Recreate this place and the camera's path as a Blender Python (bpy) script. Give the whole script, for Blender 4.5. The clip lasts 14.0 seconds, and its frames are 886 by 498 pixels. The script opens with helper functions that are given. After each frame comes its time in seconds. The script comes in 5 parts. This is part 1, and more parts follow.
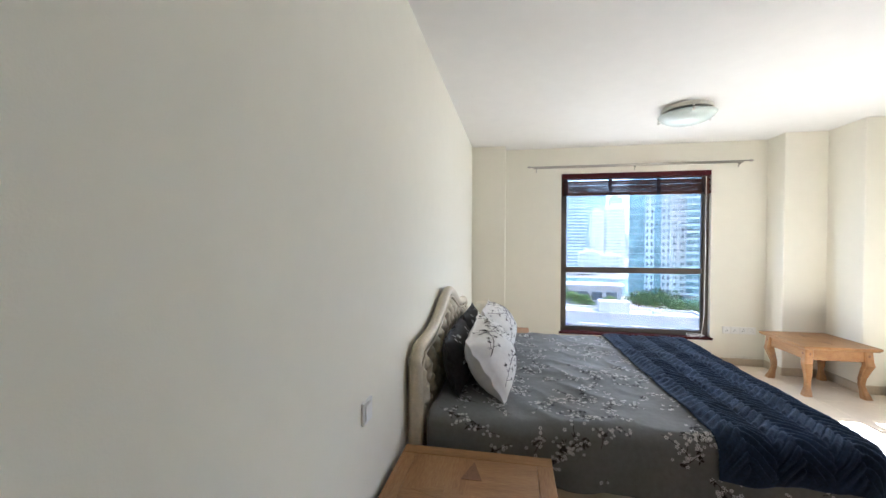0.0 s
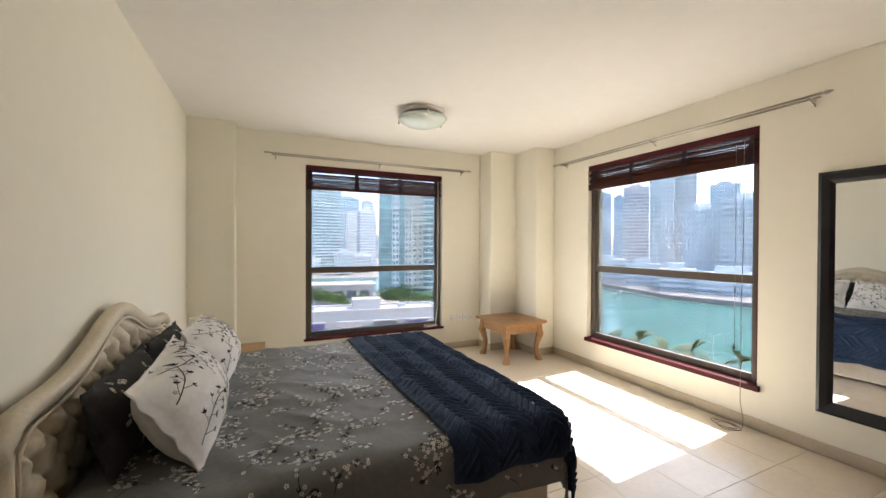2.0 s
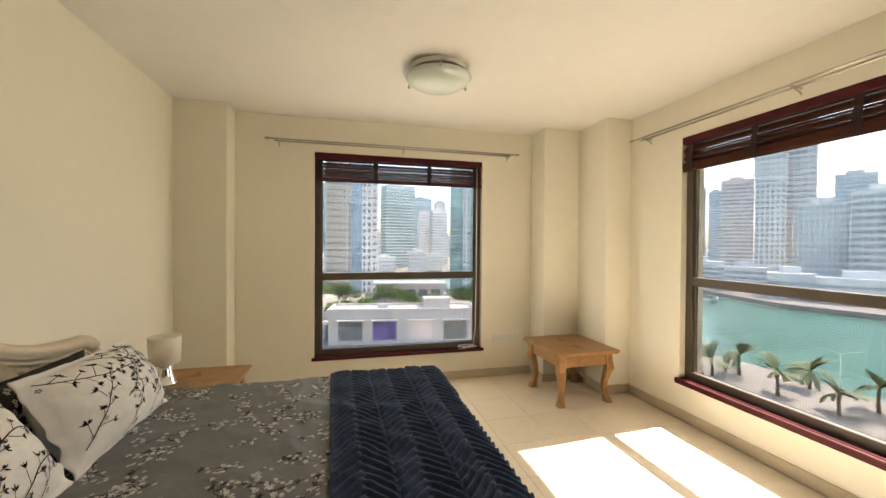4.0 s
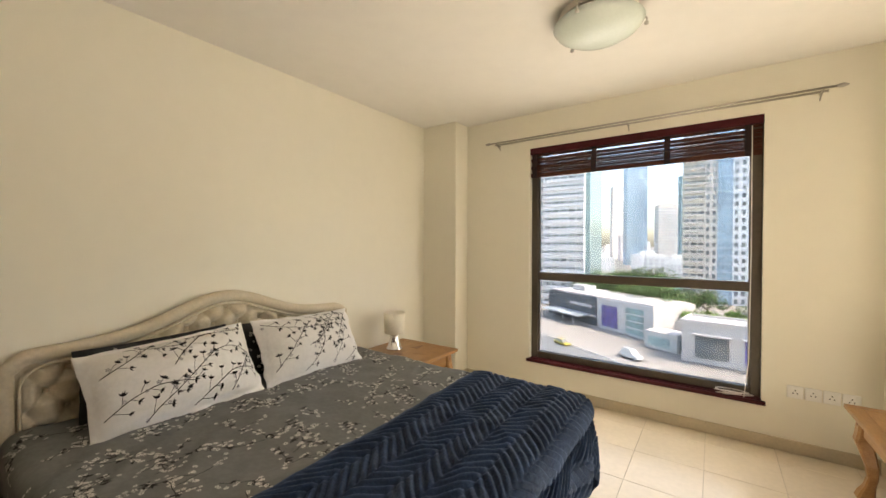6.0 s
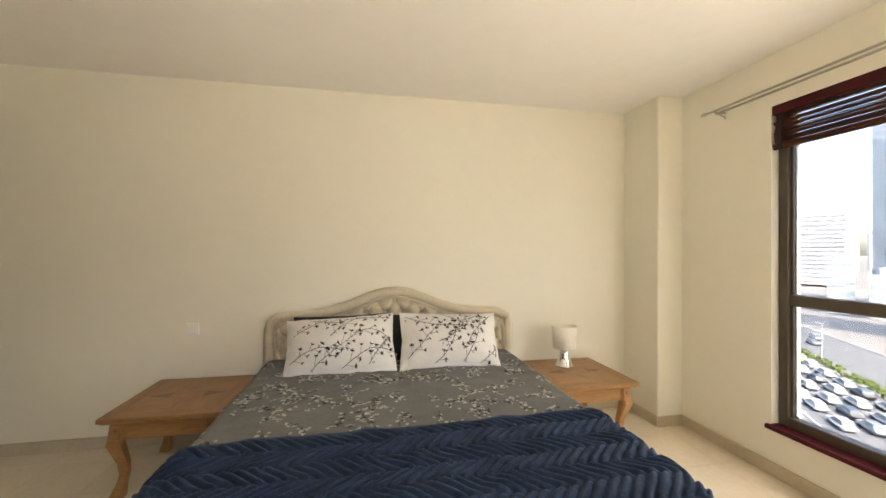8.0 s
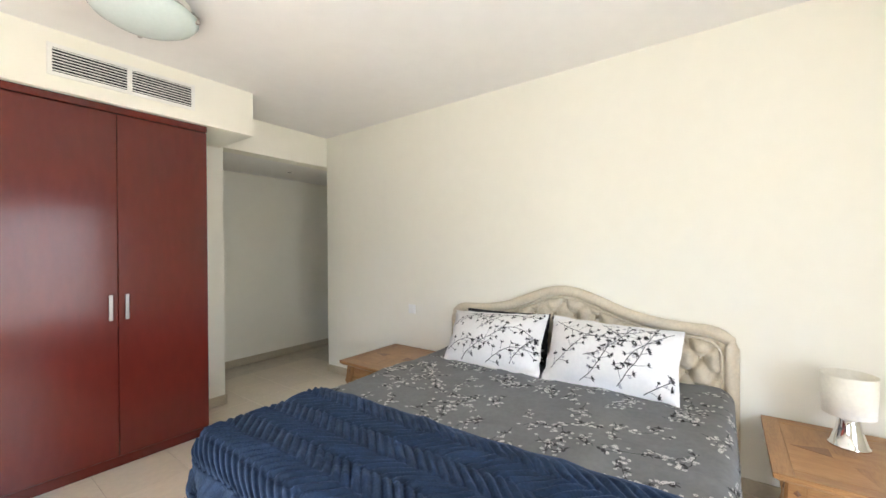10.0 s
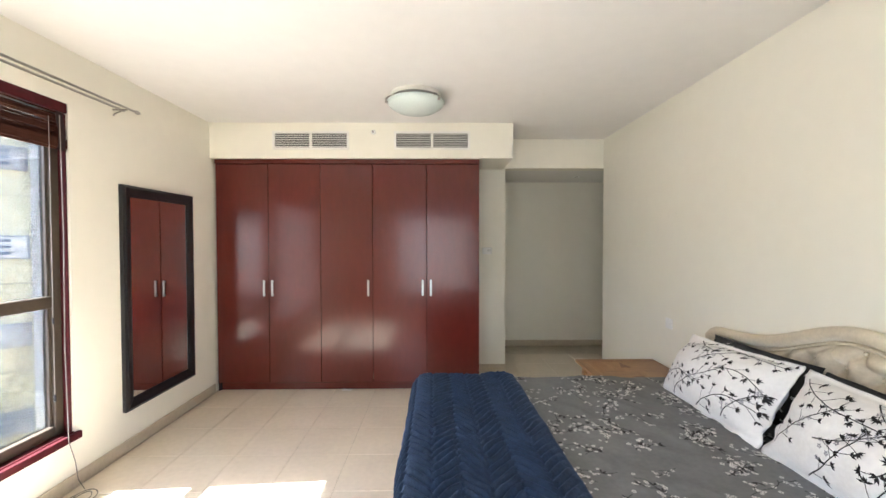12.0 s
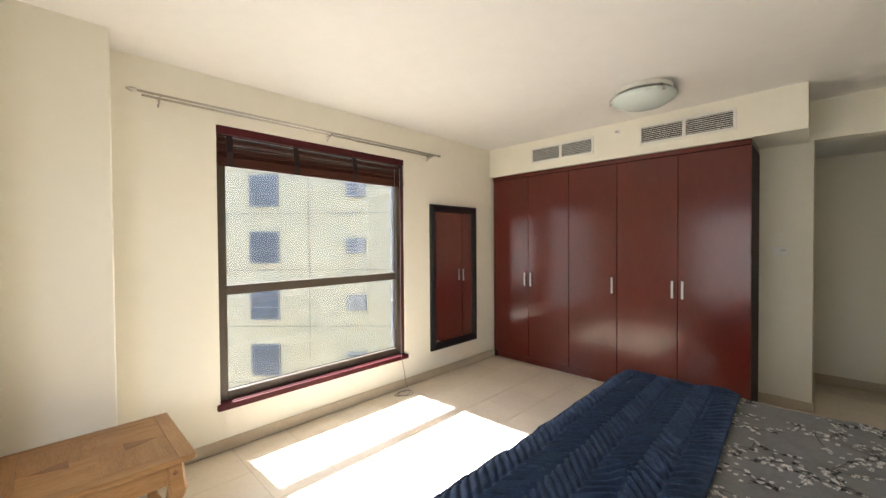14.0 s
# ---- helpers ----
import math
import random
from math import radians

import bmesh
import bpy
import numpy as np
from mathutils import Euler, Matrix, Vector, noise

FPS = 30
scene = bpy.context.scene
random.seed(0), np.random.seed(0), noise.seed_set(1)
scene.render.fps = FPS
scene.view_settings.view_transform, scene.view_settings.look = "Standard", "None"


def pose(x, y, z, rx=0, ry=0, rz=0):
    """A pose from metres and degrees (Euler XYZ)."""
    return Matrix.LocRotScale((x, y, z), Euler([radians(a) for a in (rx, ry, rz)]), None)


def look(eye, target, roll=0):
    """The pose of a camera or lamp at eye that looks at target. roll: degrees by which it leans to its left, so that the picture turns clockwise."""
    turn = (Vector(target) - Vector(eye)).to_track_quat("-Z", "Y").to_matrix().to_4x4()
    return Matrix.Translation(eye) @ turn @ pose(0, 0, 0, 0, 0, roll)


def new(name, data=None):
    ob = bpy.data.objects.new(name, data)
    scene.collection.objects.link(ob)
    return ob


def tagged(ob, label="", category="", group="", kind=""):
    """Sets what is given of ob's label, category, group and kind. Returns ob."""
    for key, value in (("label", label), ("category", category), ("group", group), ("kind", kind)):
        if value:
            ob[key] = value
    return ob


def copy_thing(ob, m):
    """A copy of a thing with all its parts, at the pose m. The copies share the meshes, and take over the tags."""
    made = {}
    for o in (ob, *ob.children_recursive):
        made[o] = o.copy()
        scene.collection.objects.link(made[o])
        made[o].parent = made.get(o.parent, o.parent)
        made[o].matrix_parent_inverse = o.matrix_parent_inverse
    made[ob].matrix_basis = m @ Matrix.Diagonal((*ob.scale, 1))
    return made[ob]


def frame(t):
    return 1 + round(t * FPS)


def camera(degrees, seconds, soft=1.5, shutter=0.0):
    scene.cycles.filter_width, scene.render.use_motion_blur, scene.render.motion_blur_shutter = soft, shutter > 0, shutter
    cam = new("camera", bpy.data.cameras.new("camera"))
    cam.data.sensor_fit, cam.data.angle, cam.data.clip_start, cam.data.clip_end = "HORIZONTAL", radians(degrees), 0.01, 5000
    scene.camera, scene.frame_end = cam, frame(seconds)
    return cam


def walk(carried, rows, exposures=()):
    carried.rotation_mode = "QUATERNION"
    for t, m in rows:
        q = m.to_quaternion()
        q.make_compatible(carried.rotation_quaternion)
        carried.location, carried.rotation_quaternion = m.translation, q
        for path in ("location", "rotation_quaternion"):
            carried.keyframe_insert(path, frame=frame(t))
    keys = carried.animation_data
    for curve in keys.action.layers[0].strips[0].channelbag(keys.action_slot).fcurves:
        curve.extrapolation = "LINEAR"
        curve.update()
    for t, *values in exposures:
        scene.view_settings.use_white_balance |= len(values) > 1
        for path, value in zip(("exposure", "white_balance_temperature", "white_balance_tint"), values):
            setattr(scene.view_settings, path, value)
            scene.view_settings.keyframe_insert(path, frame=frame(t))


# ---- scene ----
cam = camera(98.5, 14.0)
PATH = [
    (0, (0.551, 0.548, 1.483), (0.183, 2.513, 1.453), 0.2),
    (0.5, (0.519, 0.562, 1.464), (0.797, 2.542, 1.443), 0.5),
    (1, (0.495, 0.624, 1.444), (1.147, 2.515, 1.434), 0.4),
    (1.5, (0.596, 0.789, 1.456), (1.379, 2.629, 1.441), 0.3),
    (2, (0.729, 0.99, 1.449), (1.57, 2.805, 1.429), 0.2),
    (2.2, (0.767, 1.074, 1.442), (1.627, 2.879, 1.424), 0.2),
    (4.3, (1.648, 1.838, 1.49), (1.953, 3.814, 1.458), 0.3),
    (4.5, (1.771, 1.881, 1.495), (1.922, 3.875, 1.458), 0.2),
    (5, (2.081, 1.961, 1.474), (1.725, 3.929, 1.438), 0.0),
    (5.5, (2.372, 2.088, 1.478), (1.574, 3.921, 1.441), 0.0),
    (6, (2.646, 2.206, 1.457), (1.488, 3.837, 1.431), 0.1),
    (6.5, (2.853, 2.343, 1.443), (1.401, 3.719, 1.424), 0.2),
    (7, (3.048, 2.584, 1.441), (1.359, 3.656, 1.421), 0.2),
    (7.5, (3.174, 2.896, 1.466), (1.314, 3.63, 1.437), 0.1),
    (7.7, (3.214, 3.02, 1.447), (1.307, 3.621, 1.435), 0.1),
    (9.8, (2.843, 4.282, 1.449), (1.155, 3.209, 1.445), -0.1),
    (10, (2.815, 4.36, 1.432), (1.206, 3.172, 1.43), -0.5),
    (10.5, (2.613, 4.586, 1.453), (1.35, 3.036, 1.447), -0.2),
    (11, (2.467, 4.818, 1.493), (1.619, 3.007, 1.476), -0.2),
    (11.5, (2.23, 4.967, 1.51), (1.79, 3.016, 1.476), -0.0),
    (12, (1.95, 5.084, 1.547), (1.925, 3.084, 1.505), -0.1),
    (12.5, (1.674, 5.159, 1.523), (2.043, 3.194, 1.484), -0.2),
    (13, (1.449, 5.138, 1.507), (2.137, 3.26, 1.474), -0.2),
    (13.5, (1.301, 5.171, 1.52), (2.327, 3.454, 1.482), -0.2),
    (14, (1.12, 5.259, 1.528), (2.524, 3.836, 1.494), -0.4),
]
EXPOSURES = [(0.0, 5.28, 5170, 11), (0.5, 4.97, 5410, 11.5), (1.0, 4.89, 5630, 12), (2.2, 4.73, 6150, 12), (4.5, 4.52, 7320, 11), (5.5, 4.73, 6980, 11), (6.5, 4.82, 6970, 11), (7.6, 4.92, 6930, 11), (10.0, 5.64, 5500, 11), (12.0, 5.41, 5620, 12), (14.0, 4.84, 6000, 12)]
walk(cam, [(t, look(eye, target, roll)) for t, eye, target, roll in PATH], EXPOSURES)

# ---- daylight ----
SUN = Vector((1.0, 0.06, 1.33)).normalized()
sky_world = bpy.data.worlds.new("sky")
scene.world = sky_world
sky_world.use_nodes = True
wn = sky_world.node_tree.nodes
sky = wn.new("ShaderNodeTexSky")
sky.sky_type = "NISHITA"
sky.sun_disc = False
sky.sun_elevation = math.asin(SUN.z)
sky.sun_rotation = math.atan2(SUN.x, SUN.y)
sky.dust_density = 2.4
wn["Background"].inputs["Strength"].default_value = 0.14
sky_world.node_tree.links.new(sky.outputs["Color"], wn["Background"].inputs["Color"])
sun_data = bpy.data.lights.new("sun", "SUN")
sun_data.energy, sun_data.angle, sun_data.color = 1.25, radians(0.5), (1.0, 0.95, 0.87)
new("sun", sun_data).matrix_world = look(SUN * 60, (0, 0, 0))


def sky_lamp(name, eye, target, wide, high, watts):
    """Skylight entering through a window's opening."""
    data = bpy.data.lights.new(name, "AREA")
    data.shape, data.size, data.size_y = "RECTANGLE", wide, high
    data.energy, data.color = watts, (1.0, 0.92, 0.78)
    new(name, data).matrix_world = look(eye, target)


sky_lamp("east_window_skylight", (4.26, 3.55, 1.24), (0.0, 3.55, 1.24), 1.6, 1.65, 0.49)
sky_lamp("north_window_skylight", (2.045, 5.80, 1.22), (2.045, 0.0, 1.22), 1.6, 1.65, 0.82)

# ---- materials ----


def mat(name, color, rough=0.6, metal=0.0, vary=0.06, scale=6.0, bump=0.0, bump_scale=60.0, stretch=(1, 1, 1), coat=0.0, rand=0.0,
        color2=None, spec=0.5, sheen=0.0):
    """A node material with two scales of colour variation, fine bump and a per-object shift of value."""
    m = bpy.data.materials.new(name)
    m.use_nodes = True
    nt = m.node_tree
    b = nt.nodes["Principled BSDF"]
    link = nt.links.new
    geo = nt.nodes.new("ShaderNodeNewGeometry")
    mapping = nt.nodes.new("ShaderNodeMapping")
    mapping.inputs["Scale"].default_value = stretch
    link(geo.outputs["Position"], mapping.inputs["Vector"])
    n1 = nt.nodes.new("ShaderNodeTexNoise")
    n1.inputs["Scale"].default_value, n1.inputs["Detail"].default_value = scale, 3
    n2 = nt.nodes.new("ShaderNodeTexNoise")
    n2.inputs["Scale"].default_value, n2.inputs["Detail"].default_value = scale * 9, 4
    link(mapping.outputs[0], n1.inputs["Vector"])
    link(mapping.outputs[0], n2.inputs["Vector"])
    add = nt.nodes.new("ShaderNodeMath")
    add.operation = "ADD"
    link(n1.outputs[0], add.inputs[0])
    link(n2.outputs[0], add.inputs[1])
    half = nt.nodes.new("ShaderNodeMath")
    half.operation = "MULTIPLY"
    half.inputs[1].default_value = 0.5
    link(add.outputs[0], half.inputs[0])
    ramp = nt.nodes.new("ShaderNodeValToRGB")
    lo = color2 or [c * (1 - vary * 2) for c in color]
    hi = color if color2 else [min(1, c * (1 + vary)) for c in color]
    ramp.color_ramp.elements[0].position, ramp.color_ramp.elements[1].position = 0.36, 0.64
    ramp.color_ramp.elements[0].color, ramp.color_ramp.elements[1].color = (*lo, 1), (*hi, 1)
    link(half.outputs[0], ramp.inputs[0])
    out = ramp.outputs[0]
    if rand:
        info = nt.nodes.new("ShaderNodeObjectInfo")
        rng = nt.nodes.new("ShaderNodeMapRange")
        rng.inputs["To Min"].default_value, rng.inputs["To Max"].default_value = 1 - rand, 1 + rand
        link(info.outputs["Random"], rng.inputs["Value"])
        hsv = nt.nodes.new("ShaderNodeHueSaturation")
        link(rng.outputs[0], hsv.inputs["Value"])
        link(out, hsv.inputs["Color"])
        out = hsv.outputs[0]
    link(out, b.inputs["Base Color"])
    b.inputs["Roughness"].default_value, b.inputs["Metallic"].default_value = rough, metal
    b.inputs["Specular IOR Level"].default_value = spec
    b.inputs["Coat Weight"].default_value, b.inputs["Coat Roughness"].default_value = coat, 0.12
    b.inputs["Sheen Weight"].default_value = sheen
    b.inputs["Sheen Tint"].default_value = (*[min(1.0, 0.15 + c * 7) for c in color], 1)
    if bump:
        n3 = nt.nodes.new("ShaderNodeTexNoise")
        n3.inputs["Scale"].default_value, n3.inputs["Detail"].default_value = bump_scale, 3
        link(mapping.outputs[0], n3.inputs["Vector"])
        bp = nt.nodes.new("ShaderNodeBump")
        bp.inputs["Strength"].default_value, bp.inputs["Distance"].default_value = bump, 0.01
        link(n3.outputs[0], bp.inputs["Height"])
        link(bp.outputs[0], b.inputs["Normal"])
    return m


def pane_mat(name, tint, gloss=1.0):
    m = bpy.data.materials.new(name)
    m.use_nodes = True
    nt = m.node_tree
    nt.nodes.remove(nt.nodes["Principled BSDF"])
    tr = nt.nodes.new("ShaderNodeBsdfTransparent")
    tr.inputs[0].default_value = (*tint, 1)
    gl = nt.nodes.new("ShaderNodeBsdfGlossy")
    gl.inputs["Roughness"].default_value = 0.01
    fr = nt.nodes.new("ShaderNodeFresnel")
    fr.inputs[0].default_value = 1.45
    mul = nt.nodes.new("ShaderNodeMath")
    mul.operation = "MULTIPLY"
    mul.inputs[1].default_value = gloss
    mix = nt.nodes.new("ShaderNodeMixShader")
    nt.links.new(fr.outputs[0], mul.inputs[0])
    nt.links.new(mul.outputs[0], mix.inputs[0])
    nt.links.new(tr.outputs[0], mix.inputs[1])
    nt.links.new(gl.outputs[0], mix.inputs[2])
    nt.links.new(mix.outputs[0], nt.nodes["Material Output"].inputs[0])
    return m


WALL = mat("wall_paint", (0.848, 0.815, 0.70), 0.75, vary=0.008, scale=1.2, bump=0.06, bump_scale=220)
CEIL = mat("ceiling_paint", (0.81, 0.79, 0.75), 0.85, vary=0.012, scale=1.0, bump=0.04, bump_scale=200)
TILE = mat("floor_tile", (0.74, 0.65, 0.51), 0.24, vary=0.03, scale=3.0, rand=0.025, bump=0.02, bump_scale=40)
GROUT = mat("grout", (0.50, 0.44, 0.34), 0.9, vary=0.08)
SKIRT = mat("skirting_tile", (0.56, 0.48, 0.35), 0.4, vary=0.05, rand=0.03)
CHERRY = mat("cherry_lacquer", (0.098, 0.0135, 0.0085), 0.21, vary=0.05, scale=0.9, stretch=(3, 3, 0.9), coat=0.25, rand=0.05, bump=0.07, bump_scale=7, spec=0.4)
# Same cherry, darkened in colour for the shade on the end panel.
CHERRY_SHADED = mat("cherry_shaded", (0.015, 0.004, 0.0035), 0.6, vary=0.1, scale=3, spec=0.2)
MAHOG = mat("mahogany_trim", (0.064, 0.007, 0.010), 0.5, vary=0.15, scale=3, spec=0.2)
FRAME = mat("bronze_frame", (0.075, 0.058, 0.040), 0.42, vary=0.08, scale=4)
BLIND = mat("bamboo_blind", (0.075, 0.027, 0.017), 0.75, spec=0.1, vary=0.2, scale=9, stretch=(1, 1, 14), rand=0.2)
TAPE = mat("blind_tape", (0.022, 0.008, 0.008), 0.9, vary=0.1)
STEEL = mat("brushed_steel", (0.50, 0.47, 0.43), 0.28, 1.0, vary=0.04)
CHROME = mat("chrome", (0.80, 0.80, 0.80), 0.07, 1.0, vary=0.01)
NICKEL = mat("satin_nickel", (0.42, 0.39, 0.37), 0.3, 1.0, vary=0.03)
BLACK = mat("black_frame", (0.012, 0.012, 0.014), 0.35, vary=0.2, bump=0.05, bump_scale=30)
MIRROR = mat("mirror_glass", (0.86, 0.87, 0.87), 0.015, 1.0, vary=0.0)
WOOD = mat("pine_wood", (0.39, 0.21, 0.076), 0.42, vary=0.0, color2=(0.27, 0.125, 0.04), scale=2.2, stretch=(9, 1.2, 9), coat=0.15, rand=0.07, bump=0.05, bump_scale=40)
WOOD_CROSS = mat("pine_wood_cross", (0.375, 0.198, 0.07), 0.42, vary=0.0, color2=(0.25, 0.12, 0.04), scale=2.2, stretch=(1.2, 9, 9), coat=0.15, rand=0.1, bump=0.05, bump_scale=40)
WOOD_DARK = mat("dark_inlay", (0.21, 0.095, 0.04), 0.45, vary=0.15, scale=8)
LEATHER = mat("cream_upholstery", (0.62, 0.54, 0.40), 0.5, vary=0.06, scale=7, bump=0.1, bump_scale=150)
BASE_CLOTH = mat("bed_base_cloth", (0.58, 0.50, 0.38), 0.8, vary=0.05, bump=0.1, bump_scale=200)
DUVET = mat("charcoal_cotton", (0.158, 0.160, 0.158), 0.68, vary=0.08, scale=5, bump=0.5, bump_scale=14)
DARK_PILLOW = mat("charcoal_pillow_cotton", (0.034, 0.033, 0.034), 0.85, vary=0.15, bump=0.2, bump_scale=30)
PILLOW = mat("white_cotton", (0.78, 0.76, 0.73), 0.85, vary=0.03, scale=6, bump=0.2, bump_scale=25)
PRINT_DARK = mat("print_dark", (0.018, 0.017, 0.018), 0.85, vary=0.2)
PRINT_GREY = mat("print_grey", (0.36, 0.35, 0.37), 0.85, vary=0.2, scale=40)
PRINT_WHITE = mat("print_white", (0.66, 0.64, 0.60), 0.85, vary=0.05)
NAVY = mat("navy_plush", (0.0140, 0.0285, 0.063), 0.8, vary=0.2, scale=10, bump=0.3, bump_scale=90, sheen=0.32, spec=0.2)
LAMP_GLASS = mat("frosted_glass", (0.66, 0.74, 0.70), 0.25, vary=0.02)
LAMP_METAL = mat("lamp_pan", (0.86, 0.83, 0.74), 0.45, vary=0.04)
SHADE = mat("lampshade_cloth", (0.86, 0.81, 0.68), 0.85, vary=0.04, bump=0.1, bump_scale=200)
PLASTIC = mat("white_plastic", (0.85, 0.84, 0.80), 0.35, vary=0.02)
GRILLE = mat("grille_white", (0.82, 0.80, 0.74), 0.45, vary=0.03)
# Near-black that puts the shade of duct and slots into the colour.
HOLLOW = mat("hollow_dark", (0.02, 0.02, 0.02), 0.9, vary=0.1)
CORD = mat("white_cord", (0.68, 0.65, 0.60), 0.7, vary=0.04)
CORD_DARK = mat("grey_cord", (0.20, 0.18, 0.16), 0.7, vary=0.04)
# Dark tint in the glass colour dims the daylight view outside.
GLASS = pane_mat("window_glass", (0.350, 0.351, 0.349), 0.4)

# ---- mesh helpers ----


def mesh_of(bm, name, m=None, smooth=False):
    me = bpy.data.meshes.new(name)
    bm.normal_update()
    bm.to_mesh(me)
    bm.free()
    if m:
        me.materials.append(m)
    if smooth:
        for p in me.polygons:
            p.use_smooth = True
    return me


def part(name, bm, m, parent, label="", smooth=False):
    ob = new(name, mesh_of(bm, name, m, smooth))
    ob.parent = parent
    if label:
        ob["label"] = label
    return ob


def share(name, me, parent, loc, rot=(0, 0, 0), scale=(1, 1, 1)):
    ob = new(name, me)
    ob.parent = parent
    ob.location, ob.rotation_euler, ob.scale = loc, rot, scale
    return ob


def box(bm, x0, x1, y0, y1, z0, z1, bevel=0.0, seg=1):
    r = bmesh.ops.create_cube(bm, size=1.0)
    bmesh.ops.transform(bm, verts=r["verts"], matrix=Matrix.Translation(((x0 + x1) / 2, (y0 + y1) / 2, (z0 + z1) / 2)) @ Matrix.Diagonal((abs(x1 - x0), abs(y1 - y0), abs(z1 - z0), 1)))
    if bevel:
        edges = list({e for v in r["verts"] for e in v.link_edges})
        bmesh.ops.bevel(bm, geom=edges, offset=bevel, segments=seg, affect="EDGES", profile=0.5)
    return bm


def boxes(*specs, bevel=0.0):
    bm = bmesh.new()
    for s in specs:
        box(bm, *s, bevel=bevel)
    return bm


def lathe(profile, n=32, bm=None, at=(0, 0, 0)):
    """Turns (radius, z) pairs round the z axis."""
    bm = bm or bmesh.new()
    rings = []
    for r, z in profile:
        rings.append([bm.verts.new((at[0] + r * math.cos(2 * math.pi * k / n), at[1] + r * math.sin(2 * math.pi * k / n), at[2] + z)) for k in range(n)])
    for a, b in zip(rings, rings[1:]):
        for k in range(n):
            bm.faces.new((a[k], a[(k + 1) % n], b[(k + 1) % n], b[k]))
    if profile[0][0] > 1e-4:
        bm.faces.new(rings[0][::-1])
    if profile[-1][0] > 1e-4:
        bm.faces.new(rings[-1])
    return bm


def tube(points, radius, n=8, bm=None, closed=False):
    """A round tube along points; radius may be a list."""
    bm = bm or bmesh.new()
    pts = [Vector(p) for p in points]
    rings = []
    for k, p in enumerate(pts):
        d = (pts[min(k + 1, len(pts) - 1)] - pts[max(k - 1, 0)]).normalized()
        up = Vector((0, 0, 1)) if abs(d.z) < 0.9 else Vector((1, 0, 0))
        s = d.cross(up).normalized()
        u = s.cross(d)
        r = radius[k] if isinstance(radius, (list, tuple)) else radius
        rings.append([bm.verts.new(p + r * (math.cos(2 * math.pi * i / n) * s + math.sin(2 * math.pi * i / n) * u)) for i in range(n)])
    for a, b in zip(rings, rings[1:]):
        for i in range(n):
            bm.faces.new((a[i], a[(i + 1) % n], b[(i + 1) % n], b[i]))
    bm.faces.new(rings[0][::-1])
    bm.faces.new(rings[-1])
    bmesh.ops.recalc_face_normals(bm, faces=bm.faces)
    return bm


def structure(name, bm, m, label, category):
    return tagged(new(name, mesh_of(bm, name, m)), label, category, kind="structure")


def thing(name, label, category, loc=(0, 0, 0), rz=0.0, group=""):
    ob = new(name)
    ob.empty_display_size = 0.1
    ob.location, ob.rotation_euler = loc, (0, 0, rz)
    return tagged(ob, label, category, group)


# ---- the room ----
XW, XE, YN, YS, H = 0.0, 4.245, 5.79, 0.59, 2.74
NX0, NX1, EY0, EY1, WZ0, WZ1 = 1.155, 2.935, 2.672, 4.43, 0.305, 2.40
T = 0.24
EZ0 = 0.327
HALL_Y, HALL_Z, HALL_X = -0.50, 2.40, -1.9

structure("wall_west", boxes((XW - 0.2, XW, YS, YN + T, 0, H + 0.1)), WALL, "cream painted plaster wall behind the bed", "wall")
structure("wall_north", boxes((XW, NX0, YN, YN + T, 0, H + 0.1), (NX1, XE + T, YN, YN + T, 0, H + 0.1), (NX0, NX1, YN, YN + T, 0, WZ0), (NX0, NX1, YN, YN + T, WZ1, H + 0.1)), WALL, "cream painted wall with a large window opening", "wall")
structure("wall_east", boxes((XE, XE + T, YS, EY0, 0, H + 0.1), (XE, XE + T, EY1, YN, 0, H + 0.1), (XE, XE + T, EY0, EY1, 0, EZ0), (XE, XE + T, EY0, EY1, WZ1, H + 0.1)), WALL, "cream painted wall with a large window opening", "wall")
structure("wall_south", boxes((1.16, XE + T, HALL_Y, YS, 0, H + 0.1)), WALL, "cream painted wall behind the wardrobe", "wall")
structure("wall_header", boxes((XW - 0.2, 1.16, 0.42, YS, HALL_Z, H + 0.1)), WALL, "cream painted header over the hall opening", "wall")
structure("column_west", boxes((XW - 0.02, 0.43, 5.56, YN + 0.02, -0.01, H + 0.01), bevel=0.007), WALL, "cream painted corner column beside the window", "column")
bm = boxes((3.535, 3.97, 5.49, YN + 0.02, -0.01, H + 0.01), (3.955, XE + 0.02, 5.03, YN + 0.02, -0.01, H + 0.01), bevel=0.007)
structure("column_east", bm, WALL, "cream painted stepped corner column", "column")
structure("soffit", boxes((1.187, XE, YS, 1.20, 2.385, H)), WALL, "cream plaster bulkhead above the wardrobe", "bulkhead")
structure("ceiling", boxes((XW - 0.2, XE + T, YS - 0.17, YN + T, H, H + 0.12)), CEIL, "smooth off-white painted ceiling", "ceiling")
structure("hall_ceiling", boxes((HALL_X, 1.16, HALL_Y - 0.2, 0.42, HALL_Z, HALL_Z + 0.12)), CEIL, "lowered white ceiling of the hall", "ceiling")
structure("hall_wall", boxes((HALL_X - 0.2, 1.16, HALL_Y - 0.2, HALL_Y, 0, HALL_Z), (HALL_X - 0.2, HALL_X, HALL_Y, YS, 0, HALL_Z), (HALL_X - 0.2, XW - 0.2, YS, YS + 0.2, 0, HALL_Z + 0.1)), WALL, "cream painted hall wall", "wall")
structure("hall_return", boxes((HALL_X, XW - 0.2, 0.42, YS, HALL_Z, HALL_Z + 0.12)), CEIL, "lowered white ceiling strip of the hall", "ceiling")


